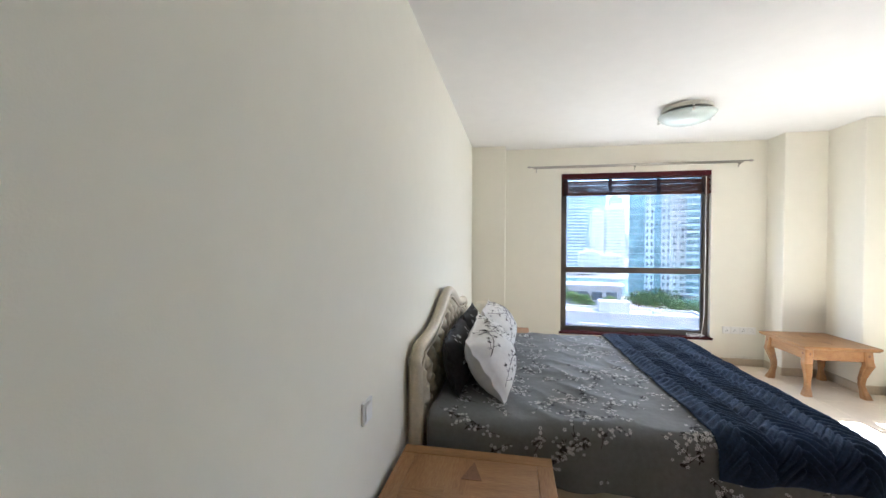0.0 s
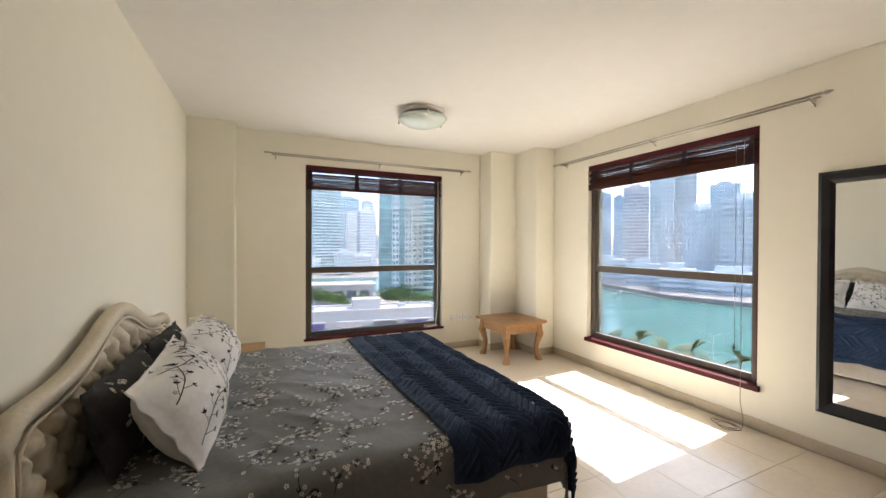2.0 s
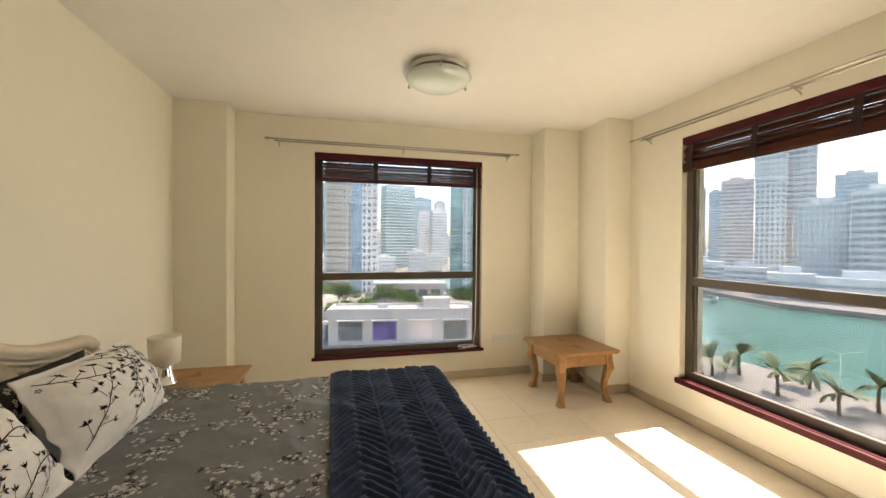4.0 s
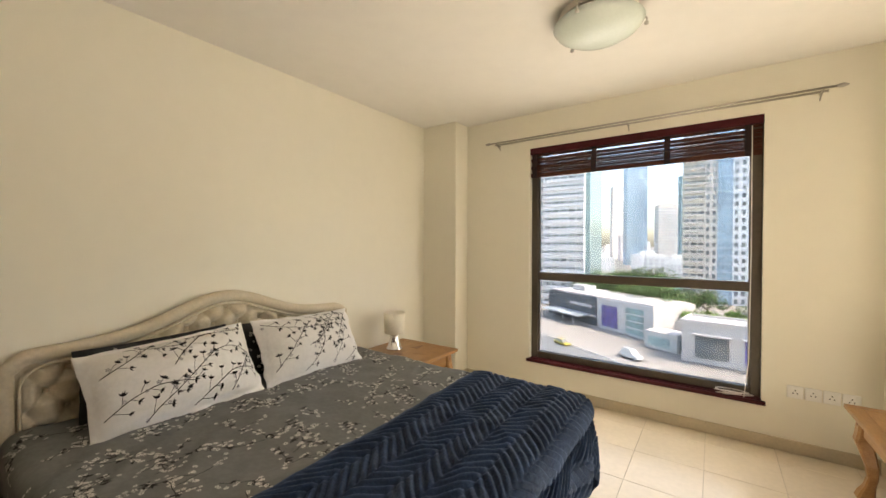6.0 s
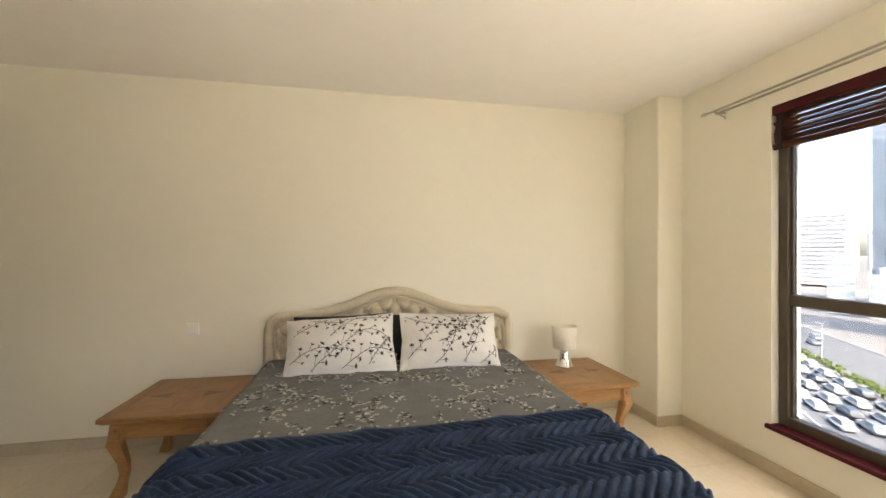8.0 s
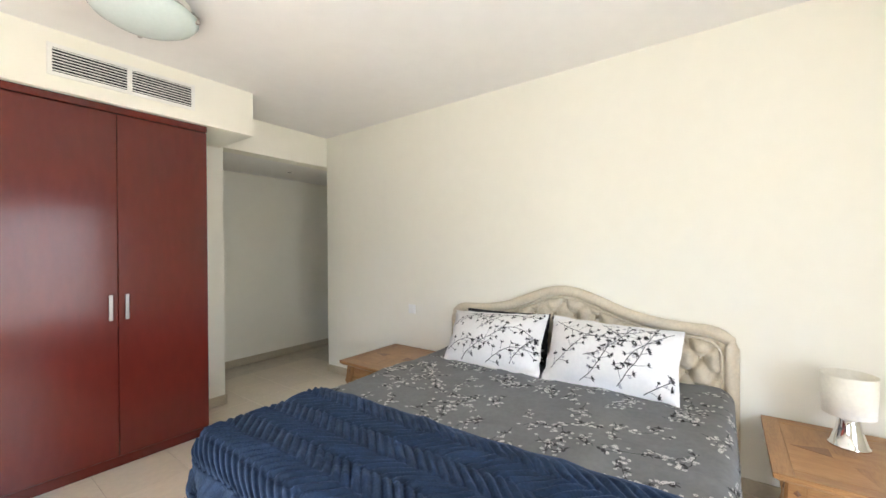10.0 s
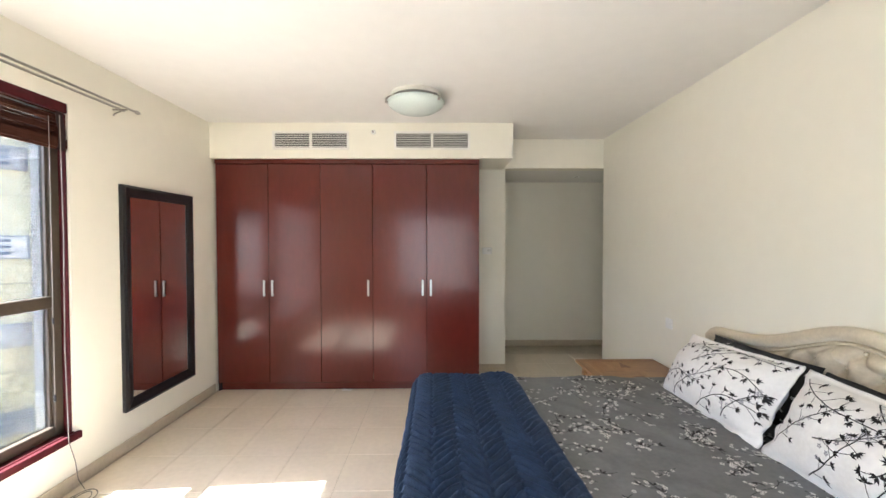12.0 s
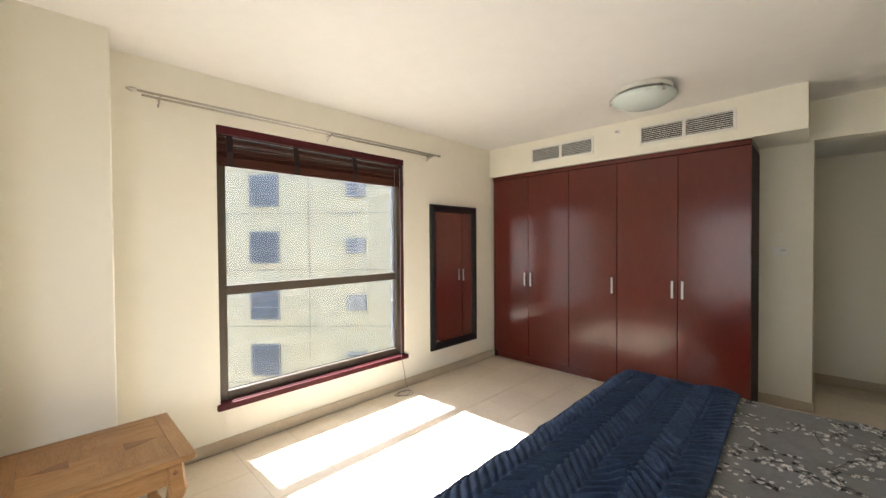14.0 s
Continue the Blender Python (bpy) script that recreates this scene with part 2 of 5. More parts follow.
def skirting(name, runs):
    """Tile skirting, one piece a run: x0, y0, x1, y1 along a wall, with the side it stands on."""
    th = tagged(new(name), "beige ceramic tile skirting along the walls", "skirting", kind="structure")
    for x0, x1, y0, y1 in runs:
        bm = boxes((x0, x1, y0, y1, 0.0, 0.088), bevel=0.003)
        part("skirting_tile", bm, SKIRT, th)
    return th


K = 0.013
skirting("baseboard", [(XW, XW + K, YS, 5.56), (XW + K, 0.43, 5.56 - K, 5.56), (0.43, 0.43 + K, 5.56, YN), (0.43 + K, 3.535 - K, YN - K, YN),
                       (3.535 - K, 3.535, 5.49 - K, YN - K), (3.535, 3.955 - K, 5.49 - K, 5.49), (3.955 - K, 3.955, 5.03 - K, 5.49), (3.955, XE, 5.03 - K, 5.03),
                       (XE - K, XE, 1.17, 5.03 - K), (1.16, 1.527, YS, YS + K), (1.16 - K, 1.16, HALL_Y + K, YS + K), (HALL_X + K, 1.16, HALL_Y, HALL_Y + K), (HALL_X, XW + K, YS - K, YS)])

# ---- windows ----


def window(name, along_x, a0, a1, plane, label, zt, WZ0, lip):
    """A framed window in a wall opening; built along x facing +y, then turned for the east wall."""
    th = tagged(new(name), label, "window", kind="structure")

    def part_box(nm, m, *specs, bevel=0.004, lab=""):
        bm = bmesh.new()
        for (u0, u1, d0, d1, z0, z1) in specs:
            if along_x:
                box(bm, u0, u1, plane + d0, plane + d1, z0, z1, bevel=bevel)
            else:
                box(bm, plane + d0, plane + d1, u0, u1, z0, z1, bevel=bevel)
        return part(nm, bm, m, th, lab)

    f, d0, d1 = 0.062, 0.055, 0.125
    z0, z1 = WZ0 + 0.025, WZ1
    frame_ob = part_box("window_frame", FRAME, (a0, a0 + f, d0, d1, z0, z1), (a1 - f, a1, d0, d1, z0, z1), (a0 + f, a1 - f, d0, d1, z0, z0 + f), (a0 + f, a1 - f, d0, d1, z1 - f, z1), lab="dark bronze metal window frame")
    part_box("transom", FRAME, (a0 + f, a1 - f, d0 + 0.004, d1 - 0.004, zt - 0.036, zt + 0.036), lab="dark bronze horizontal bar")
    part_box("glazing_bead", FRAME, (a0 + f, a0 + f + 0.014, d0 + 0.02, d1 - 0.02, z0 + f, zt - 0.036), (a1 - f - 0.014, a1 - f, d0 + 0.02, d1 - 0.02, z0 + f, zt - 0.036), (a0 + f, a0 + f + 0.014, d0 + 0.02, d1 - 0.02, zt + 0.036, z1 - f), (a1 - f - 0.014, a1 - f, d0 + 0.02, d1 - 0.02, zt + 0.036, z1 - f), bevel=0.0)
    for lo, hi in ((z0 + f, zt - 0.036), (zt + 0.036, z1 - f)):
        p = part_box("pane", GLASS, (a0 + f, a1 - f, 0.088, 0.094, lo, hi), bevel=0.0, lab="window pane tinted to dim the view outside")
        p.visible_shadow = False
    part_box("window_sill", MAHOG, (a0 - 0.022, a1 + 0.022, -0.03, 0.0, WZ0 - lip, WZ0 + 0.022), (a0, a1, 0.0, 0.06, WZ0, WZ0 + 0.027), bevel=0.003, lab="polished mahogany window sill")
    # Added strip: brown light on the bronze south jamb, made as a part.
    if not along_x:
        part_box("lit_jamb_strip", MAHOG, (a0, a0 + 0.018, 0.012, 0.054, WZ0 + 0.028, WZ1 - 0.064), lab="added red-brown strip for light on the bronze jamb")
    part_box("head_board", MAHOG, (a0 + 0.002, a1 - 0.002, 0.0, 0.05, WZ1 - 0.062, WZ1 - 0.001), lab="polished mahogany pelmet strip")
    return th


window("window_1", True, NX0, NX1, YN, "large fixed window with bronze frame and city view", 1.14, WZ0, 0.006)
window("window_2", False, EY0, EY1, XE, "large fixed window with bronze frame and marina view", 1.178, EZ0, 0.022)


def blind(along_x, a0, a1, plane, zb, label):
    """A roman blind of thin bamboo slats, pulled up into a bundle under the pelmet, with dark tapes."""
    th = thing("bamboo_blind", label, "blind")
    bm = bmesh.new()
    if along_x:
        box(bm, a0 + 0.01, a1 - 0.01, -0.003, 0.003, -0.0032, 0.0032)
    else:
        box(bm, -0.003, 0.003, a0 + 0.01, a1 - 0.01, -0.0032, 0.0032)
    slat = mesh_of(bm, "slat", BLIND)
    rnd = random.Random(7)
    rows, zz = [], WZ1 - 0.066
    while zz > zb + 0.03:
        rows.append(zz)
        zz -= rnd.choice((0.0062, 0.0064, 0.0068, 0.0080) if along_x else (0.0058, 0.0060, 0.0062)) + (0.013 if len(rows) == (3 if along_x else 1) else 0.0)
    for k, zz in enumerate(rows):
        depth = 0.030 - 0.022 * max(0.0, math.sin((k - 3) * 0.55)) if k >= 3 else 0.034
        off = plane + depth + rnd.uniform(-0.004, 0.004)
        tilt = rnd.uniform(-0.0015, 0.0015)
        loc = (0, off, zz) if along_x else (off, 0, zz)
        ob = share("slat", slat, th, loc)
        ob.location.z += tilt
    for fold in range(2):
        bm = bmesh.new()
        z1 = zb + 0.004 + 0.012 * fold
        if along_x:
            box(bm, a0 + 0.01, a1 - 0.01, plane + 0.0 - 0.006 * fold, plane + 0.012 - 0.006 * fold, z1, z1 + (0.026 if along_x else 0.06), bevel=0.003)
        else:
            box(bm, plane + 0.0 - 0.006 * fold, plane + 0.012 - 0.006 * fold, a0 + 0.01, a1 - 0.01, z1, z1 + (0.026 if along_x else 0.06), bevel=0.003)
        part("fold", bm, BLIND, th)
    for fr in (0.03, 0.34, 0.66, 0.95):
        a = a0 + fr * (a1 - a0)
        bm = bmesh.new()
        pts = [(0.004, WZ1 - 0.066), (-0.004, WZ1 - 0.13), (-0.016, WZ1 - 0.19), (-0.012, zb + 0.03), (-0.004, zb + 0.002)]
        for (d, zz), (e, zy) in zip(pts, pts[1:]):
            q = [(a - 0.022, d, zz), (a + 0.022, d, zz), (a + 0.022, e, zy), (a - 0.022, e, zy)]
            vs = []
            for lay in (0.0, 0.003):
                vs.append([bm.verts.new((x, plane + y + lay, w) if along_x else (plane + y + lay, x, w)) for x, y, w in q])
            for i in range(4):
                bm.faces.new((vs[0][i], vs[0][(i + 1) % 4], vs[1][(i + 1) % 4], vs[1][i]))
            bm.faces.new(vs[0])
            bm.faces.new(vs[1][::-1])
        bmesh.ops.recalc_face_normals(bm, faces=bm.faces)
        part("tape", bm, TAPE, th, "dark woven tape")
    return th


blind(True, NX0, NX1, YN, 2.105, "dark brown bamboo roman blind drawn up in the window")
blind(False, EY0, EY1, XE, 2.10, "dark brown bamboo roman blind drawn up in the sunny window")


def rod(along_x, a0, a1, plane, z, stops, label):
    """A double curtain rod with finials and wall brackets."""
    th = thing("curtain_rod", label, "curtain rod")
    P = (lambda a, d, zz: (a, plane - d, zz)) if along_x else (lambda a, d, zz: (plane - d, a, zz))
    for d, e in ((0.042, 0.03), (0.095, 0.0)):
        part("pole", tube([P(a0 + e, d, z + (-0.006 if d < 0.07 else 0)), P(a1 - e, d, z + (-0.006 if d < 0.07 else 0))], 0.0078, 12), STEEL, th, "brushed steel rod", smooth=True)
    for a, s in ((a0, -1), (a1, 1)):
        part("finial", tube([P(a, 0.095, z), P(a + s * 0.012, 0.095, z), P(a + s * 0.03, 0.095, z), P(a + s * 0.055, 0.095, z)], [0.008, 0.013, 0.014, 0.003], 10), STEEL, th, "pointed steel finial", smooth=True)
    for a in stops:
        bm = tube([P(a, 0.0, z - 0.012), P(a, 0.06, z - 0.012), P(a, 0.1, z - 0.012)], 0.006, 8)
        tube([P(a, 0.002, z - 0.055), P(a, 0.012, z - 0.04), P(a, 0.075, z - 0.014)], 0.005, 8, bm)
        part("bracket", bm, STEEL, th, "steel wall bracket")
    return th


rod(True, 0.76, 3.285, YN, 2.482, (0.83, 2.045, 3.22), "brushed steel double curtain rod above the window")
rod(False, 2.265, 4.89, XE, 2.49, (2.34, 3.55, 4.77), "brushed steel double curtain rod above the window")

# ---- wardrobe ----
DOORS = [4.215, 3.685, 3.155, 2.622, 2.068, 1.527]
wardrobe = thing("wardrobe", "dark cherry red lacquered five-door built-in wardrobe", "wardrobe", (0, 0, 0))
for spec in ((1.527, 1.545, YS, 1.135, 0.0, 2.335), (4.205, 4.223, YS, 1.135, 0.0, 2.335)):
    part("side_panel", boxes(spec), CHERRY_SHADED, wardrobe, "cherry side panel, its shade put in the colour")
part("back_panel", boxes((1.545, 4.205, YS, 0.60, 0.0, 2.335)), CHERRY_SHADED, wardrobe)
part("top_panel", boxes((1.545, 4.205, 0.60, 1.135, 2.315, 2.335)), CHERRY_SHADED, wardrobe)
part("plinth", boxes((1.545, 4.205, 1.085, 1.105, 0.0, 0.085), bevel=0.002), CHERRY, wardrobe, "recessed dark plinth")
part("cornice", boxes((1.527, 4.223, 0.62, 1.168, 2.337, 2.382), bevel=0.004), CHERRY, wardrobe, "dark top strip")
for x1, x0 in zip(DOORS, DOORS[1:]):
    door_ob = part("door", boxes((x0 + 0.0015, x1 - 0.0015, 1.138, 1.16, 0.088, 2.332), bevel=0.0025), CHERRY, wardrobe, "glossy cherry door")
    hx = {4.215: x0 + 0.042, 3.685: x1 - 0.042, 3.155: x0 + 0.045, 2.622: x0 + 0.042, 2.068: x1 - 0.042}[x1]
    hb = boxes((hx - 0.010, hx + 0.010, 1.176, 1.183, 0.985, 1.150), (hx - 0.008, hx + 0.008, 1.16, 1.177, 0.992, 1.004), (hx - 0.008, hx + 0.008, 1.16, 1.177, 1.131, 1.143), bevel=0.0015)
    part("handle", hb, NICKEL, door_ob, "satin nickel bar handle")

# ---- vents, detector, thermostat, switches ----


def vent(x0, x1, z0, z1, y):
    th = thing("air_vent", "white slatted air conditioning vent in the bulkhead", "air vent", group="vents over the wardrobe")
    b, mid = 0.022, (x0 + x1) / 2
    # No duct behind: a black sheet holds its shade.
    part("backing", boxes((x0, x1, y, y + 0.004, z0, z1)), HOLLOW, th, "black sheet for the shade inside the duct")
    part("frame", boxes((x0 - b, x1 + b, y + 0.004, y + 0.014, z1, z1 + b), (x0 - b, x1 + b, y + 0.004, y + 0.014, z0 - b, z0), (x0 - b, x0, y + 0.004, y + 0.014, z0, z1), (x1, x1 + b, y + 0.004, y + 0.014, z0, z1), (mid - 0.013, mid + 0.013, y + 0.004, y + 0.016, z0, z1), bevel=0.001), GRILLE, th)
    n = 8
    for a, c in ((x0, mid - 0.013), (mid + 0.013, x1)):
        me = mesh_of(box(bmesh.new(), -(c - a) / 2, (c - a) / 2, -0.002, 0.002, -0.0027, 0.0027), "slat", GRILLE)
        for k in range(n):
            share("slat", me, th, ((a + c) / 2, y + 0.012, z0 + (k + 0.5) * (z1 - z0) / n), (radians(-8), 0, 0))
    return th


vent(2.868, 3.59, 2.490, 2.632, 1.20)
vent(1.648, 2.372, 2.490, 2.632, 1.20)
det = thing("sprinkler", "small white wall sprinkler head between the vents", "sprinkler", (2.60, 1.20, 2.645))
bm = lathe([(0.024, 0), (0.024, 0.006), (0.012, 0.010)], 18)
bmesh.ops.transform(bm, verts=bm.verts, matrix=pose(0, 0, 0, -90, 0, 0))
part("rosette", bm, PLASTIC, det, smooth=True)
part("head", tube([(0, 0.008, 0), (0, 0.03, 0), (0, 0.045, -0.005)], [0.008, 0.007, 0.012], 10), NICKEL, det, "metal head")

therm = thing("thermostat", "small white wall thermostat on the narrow wall", "thermostat", (1.375, YS, 1.43))
part("case", boxes((-0.055, 0.055, 0.0, 0.026, -0.04, 0.04), bevel=0.006), PLASTIC, therm)
part("window", boxes((-0.040, -0.002, 0.026, 0.027, -0.006, 0.018)), mat("thermostat_display", (0.68, 0.67, 0.62), 0.3), therm, "grey display")


def plate(name, label, m4, holes=3):
    """A wall socket or switch plate, built facing +y."""
    th = tagged(new(name), label, "socket" if holes else "switch")
    th.matrix_world = m4
    part("plate", boxes((-0.043, 0.043, 0, 0.012, -0.043, 0.043), bevel=0.003), PLASTIC, th)
    if holes:
        # Holes are flat dark chips; the shade inside them is put in colour.
        for x, z in ((-0.011, -0.008), (0.011, -0.008), (0.0, 0.013)):
            part("pin_hole", boxes((x - 0.003, x + 0.003, 0.012, 0.0126, z - 0.004, z + 0.004)), HOLLOW, th, "dark chip for the shade in a slot")
    else:
        part("rocker", boxes((-0.03, 0.03, 0.012, 0.016, -0.03, 0.03), bevel=0.002), PLASTIC, th)
    return th


plate("switch_plate", "white switch plate on the wall beside the bed", pose(0.0, 1.905, 0.848, 0, 0, -90), 0)
for x in (3.115, 3.207, 3.299, 3.391):
    plate("socket_plate", "white socket plate low on the wall beside the window", pose(x, YN, 0.43, 0, 0, 180))

# ---- mirror ----
mirror = thing("wall_mirror", "tall wall mirror in a wide black frame", "mirror", (XE, 1.912, 1.13))
W2, H2, F = 0.395, 0.83, 0.085
bm = bmesh.new()
prof = [(0.0, 0.0), (0.0, 0.028), (0.02, 0.036), (0.06, 0.026), (F, 0.014), (F, 0.0)]
loops = []
for inset, proud in prof:
    loops.append([bm.verts.new((-proud, s * (W2 - inset), t * (H2 - inset))) for s, t in ((-1, -1), (1, -1), (1, 1), (-1, 1))])
for a, b in zip(loops, loops[1:]):
    for i in range(4):
        bm.faces.new((a[i], a[(i + 1) % 4], b[(i + 1) % 4], b[i]))
bmesh.ops.recalc_face_normals(bm, faces=bm.faces)
part("frame", bm, BLACK, mirror, "black moulded frame")
part("glass", boxes((-0.012, -0.004, -W2 + F, W2 - F, -H2 + F, H2 - F)), MIRROR, mirror, "mirror glass")

# ---- ceiling lamps ----


def ceiling_lamp(loc):
    th = thing("ceiling_lamp", "round frosted glass ceiling lamp on a beige pan", "ceiling lamp", loc, group="ceiling lamps")
    part("pan", lathe([(0.205, 0.0), (0.205, -0.034), (0.15, -0.042), (0.001, -0.042)], 40), LAMP_METAL, th, "beige metal pan", smooth=False)
    bm = lathe([(0.232, -0.062), (0.237, -0.067), (0.217, -0.094), (0.167, -0.124), (0.10, -0.145), (0.001, -0.152)], 48)
    part("bowl", bm, LAMP_GLASS, th, "frosted glass bowl", smooth=True)
    part("inner", lathe([(0.001, -0.0615), (0.231, -0.0615)], 40), LAMP_GLASS, th)
    for k in range(3):
        a = radians(20 + 120 * k)
        c, s = math.cos(a), math.sin(a)
        bm = tube([(0.19 * c, 0.19 * s, -0.03), (0.225 * c, 0.225 * s, -0.042), (0.248 * c, 0.248 * s, -0.066), (0.244 * c, 0.244 * s, -0.084)], 0.006, 8)
        lathe([(0.001, -0.1), (0.011, -0.096), (0.012, -0.084), (0.001, -0.08)], 10, bm, (0.245 * c, 0.245 * s, 0))
        part("clip", bm, STEEL, th, "steel clip")
    return th


ceiling_lamp((2.108, 4.445, H))
ceiling_lamp((2.13, 1.94, H))

# ---- side tables ----


def side_table(name, label, loc, rz, sx=0.70, sy=0.66, z=0.487):
    """A low square pine table with a moulded parquet top, deep apron and cabriole legs."""
    th = thing(name, label, "side table", loc, rz)
    hx, hy = sx / 2, sy / 2
    part("top", boxes((-hx, hx, -hy, hy, z - 0.026, z - 0.004), (-hx + 0.012, hx - 0.012, -hy + 0.012, hy - 0.012, z - 0.036, z - 0.026), bevel=0.005), WOOD, th)
    b = 0.07
    for x0, x1, y0, y1, m in ((-hx, hx, -hy, -hy + b, WOOD_CROSS), (-hx, hx, hy - b, hy, WOOD_CROSS), (-hx, -hx + b, -hy + b, hy - b, WOOD), (hx - b, hx, -hy + b, hy - b, WOOD)):
        part("border_plank", boxes((x0 + 0.0006, x1 - 0.0006, y0 + 0.0006, y1 - 0.0006, z - 0.004, z), bevel=0.001), m, th)
    ix, iy = hx - b, hy - b
    for sx2, sy2, m in ((-1, -1, WOOD_CROSS), (1, -1, WOOD), (1, 1, WOOD_CROSS), (-1, 1, WOOD)):
        bm = bmesh.new()
        tri = [(0, 0), (sx2 * ix, 0), (sx2 * ix, sy2 * iy), (0, sy2 * iy)]
        lo = [bm.verts.new((x, y, z - 0.004)) for x, y in tri]
        hi = [bm.verts.new((x * 0.995, y * 0.995, z - 0.0005)) for x, y in tri]
        for i in range(4):
            bm.faces.new((lo[i], lo[(i + 1) % 4], hi[(i + 1) % 4], hi[i]))
        bm.faces.new(hi)
        bmesh.ops.recalc_face_normals(bm, faces=bm.faces)
        part("parquet_panel", bm, m, th)
    for k in range(4):
        a = k * math.pi / 2
        c, s = round(math.cos(a)), round(math.sin(a))
        bm = bmesh.new()
        p = [(0.10, 0.045), (0.10, -0.045), (0.235, 0.0)]
        lo = [bm.verts.new((x * c - y * s, x * s + y * c, z - 0.001)) for x, y in p]
        hi = [bm.verts.new((x * c - y * s, x * s + y * c, z + 0.0006)) for x, y in p]
        for i in range(3):
            bm.faces.new((lo[i], lo[(i + 1) % 3], hi[(i + 1) % 3], hi[i]))
        bm.faces.new(hi)
        bmesh.ops.recalc_face_normals(bm, faces=bm.faces)
        part("inlay", bm, WOOD_DARK if k % 2 else WOOD_CROSS, th, "darker diamond inlay")
    ax, ay = hx - 0.06, hy - 0.06
    for nm, x0, x1, y0, y1 in (("apron", -ax, ax, -ay, -ay + 0.02), ("apron", -ax, ax, ay - 0.02, ay), ("apron", -ax, -ax + 0.02, -ay + 0.02, ay - 0.02), ("apron", ax - 0.02, ax, -ay + 0.02, ay - 0.02)):
        part(nm, boxes((x0, x1, y0, y1, z - 0.145, z - 0.036), bevel=0.002), WOOD, th)
    for qx in (-1, 1):
        for qy in (-1, 1):
            bm = bmesh.new()
            prof = [(0.0, 0.036, 0.004), (0.03, 0.033, 0.0), (0.07, 0.024, -0.006), (0.12, 0.022, -0.012), (0.18, 0.026, -0.010), (0.25, 0.033, 0.0), (0.30, 0.038, 0.008), (0.34, 0.037, 0.004), (0.429, 0.036, 0.0)]
            rings = []
            for zz, w, o in prof:
                zz *= (z - 0.036) / 0.429
                cx, cy = qx * (ax - 0.02 + o * 1.6), qy * (ay - 0.02 + o * 1.6)
                ch = w * 0.3
                rings.append([bm.verts.new((cx + u, cy + v, zz)) for u, v in ((w - ch, -w), (w, -w + ch), (w, w - ch), (w - ch, w), (-w + ch, w), (-w, w - ch), (-w, -w + ch), (-w + ch, -w))])
            for r0, r1 in zip(rings, rings[1:]):
                for i in range(8):
                    bm.faces.new((r0[i], r0[(i + 1) % 8], r1[(i + 1) % 8], r1[i]))
            bm.faces.new(rings[0][::-1])
            bm.faces.new(rings[-1])
            leg = part("leg", bm, WOOD, th, "curved cabriole leg")
            for dx, dy in ((1, 0), (0, 1)):
                bm = bmesh.new()
                e = 0.0385
                cx, cy, cz = qx * (ax - 0.02 + dx * e), qy * (ay - 0.02 + dy * e), z - 0.085
                d = 0.017
                if dx:
                    q = [(cx, cy - d, cz), (cx, cy, cz - d), (cx, cy + d, cz), (cx, cy, cz + d)]
                else:
                    q = [(cx - d, cy, cz), (cx, cy, cz - d), (cx + d, cy, cz), (cx, cy, cz + d)]
                tip = bm.verts.new((cx + dx * qx * 0.006, cy + dy * qy * 0.006, cz))
                vs = [bm.verts.new(v) for v in q]
                for i in range(4):
                    bm.faces.new((vs[i], vs[(i + 1) % 4], tip))
                bm.faces.new(vs)
                bmesh.ops.recalc_face_normals(bm, faces=bm.faces)
                part("rosette", bm, WOOD_DARK, leg, "dark diamond boss")
    return th


side_table("nightstand", "pine nightstand with parquet top standing by the bed", (0.378, 2.035, 0), 0.0, 0.695, 0.66)
side_table("nightstand", "pine nightstand carrying a small lamp beside the bed", (0.38, 4.84, 0), 0.0, 0.68, 0.65)
side_table("corner_table", "low pine side table with curved legs in the corner", (3.622, 5.135, 0), radians(1.0), 0.652, 0.68, 0.502)

# ---- table lamp ----
lamp = thing("table_lamp", "small chrome table lamp with a cream drum shade", "table lamp", (0.235, 4.825, 0.4876))
part("base", lathe([(0.075, 0.0), (0.075, 0.007), (0.066, 0.012), (0.044, 0.085), (0.037, 0.140), (0.030, 0.146), (0.008, 0.148), (0.008, 0.17)], 36), CHROME, lamp, "polished chrome cone", smooth=True)
part("shade", lathe([(0.092, 0.148), (0.100, 0.335), (0.097, 0.335), (0.089, 0.150)], 40), SHADE, lamp, "cream fabric shade", smooth=True)
part("bulb", lathe([(0.001, 0.17), (0.013, 0.172), (0.014, 0.195), (0.026, 0.225), (0.022, 0.25), (0.001, 0.262)], 16), LAMP_GLASS, lamp, "white bulb", smooth=True)

# ---- bed ----
BX, BY0, BY1, BZ, BR = 2.10, 2.43, 4.40, 0.605, 0.07
bed = thing("bed", "double bed base in cream fabric with a tufted headboard", "bed", (0, 0, 0))
part("base", boxes((0.13, 2.03, 2.50, 4.33, 0.03, 0.36), bevel=0.02), BASE_CLOTH, bed, "cream upholstered box base")
part("mattress", boxes((0.13, 2.02, 2.52, 4.31, 0.362, 0.565), bevel=0.05), PILLOW, bed, "white mattress")
for x in (0.25, 1.9):
    for y in (2.62, 4.2):
        part("foot", boxes((x - 0.03, x + 0.03, y - 0.03, y + 0.03, 0.0, 0.03)), BLACK, bed)


def crest(y):
    """Height of the headboard's curved top at y."""
    q = (y - 3.415) / 0.98
    return 0.931 + 0.188 * math.exp(-((q / 0.40) ** 2)) - 0.05 * max(0.0, abs(q) - 0.9) / 0.1


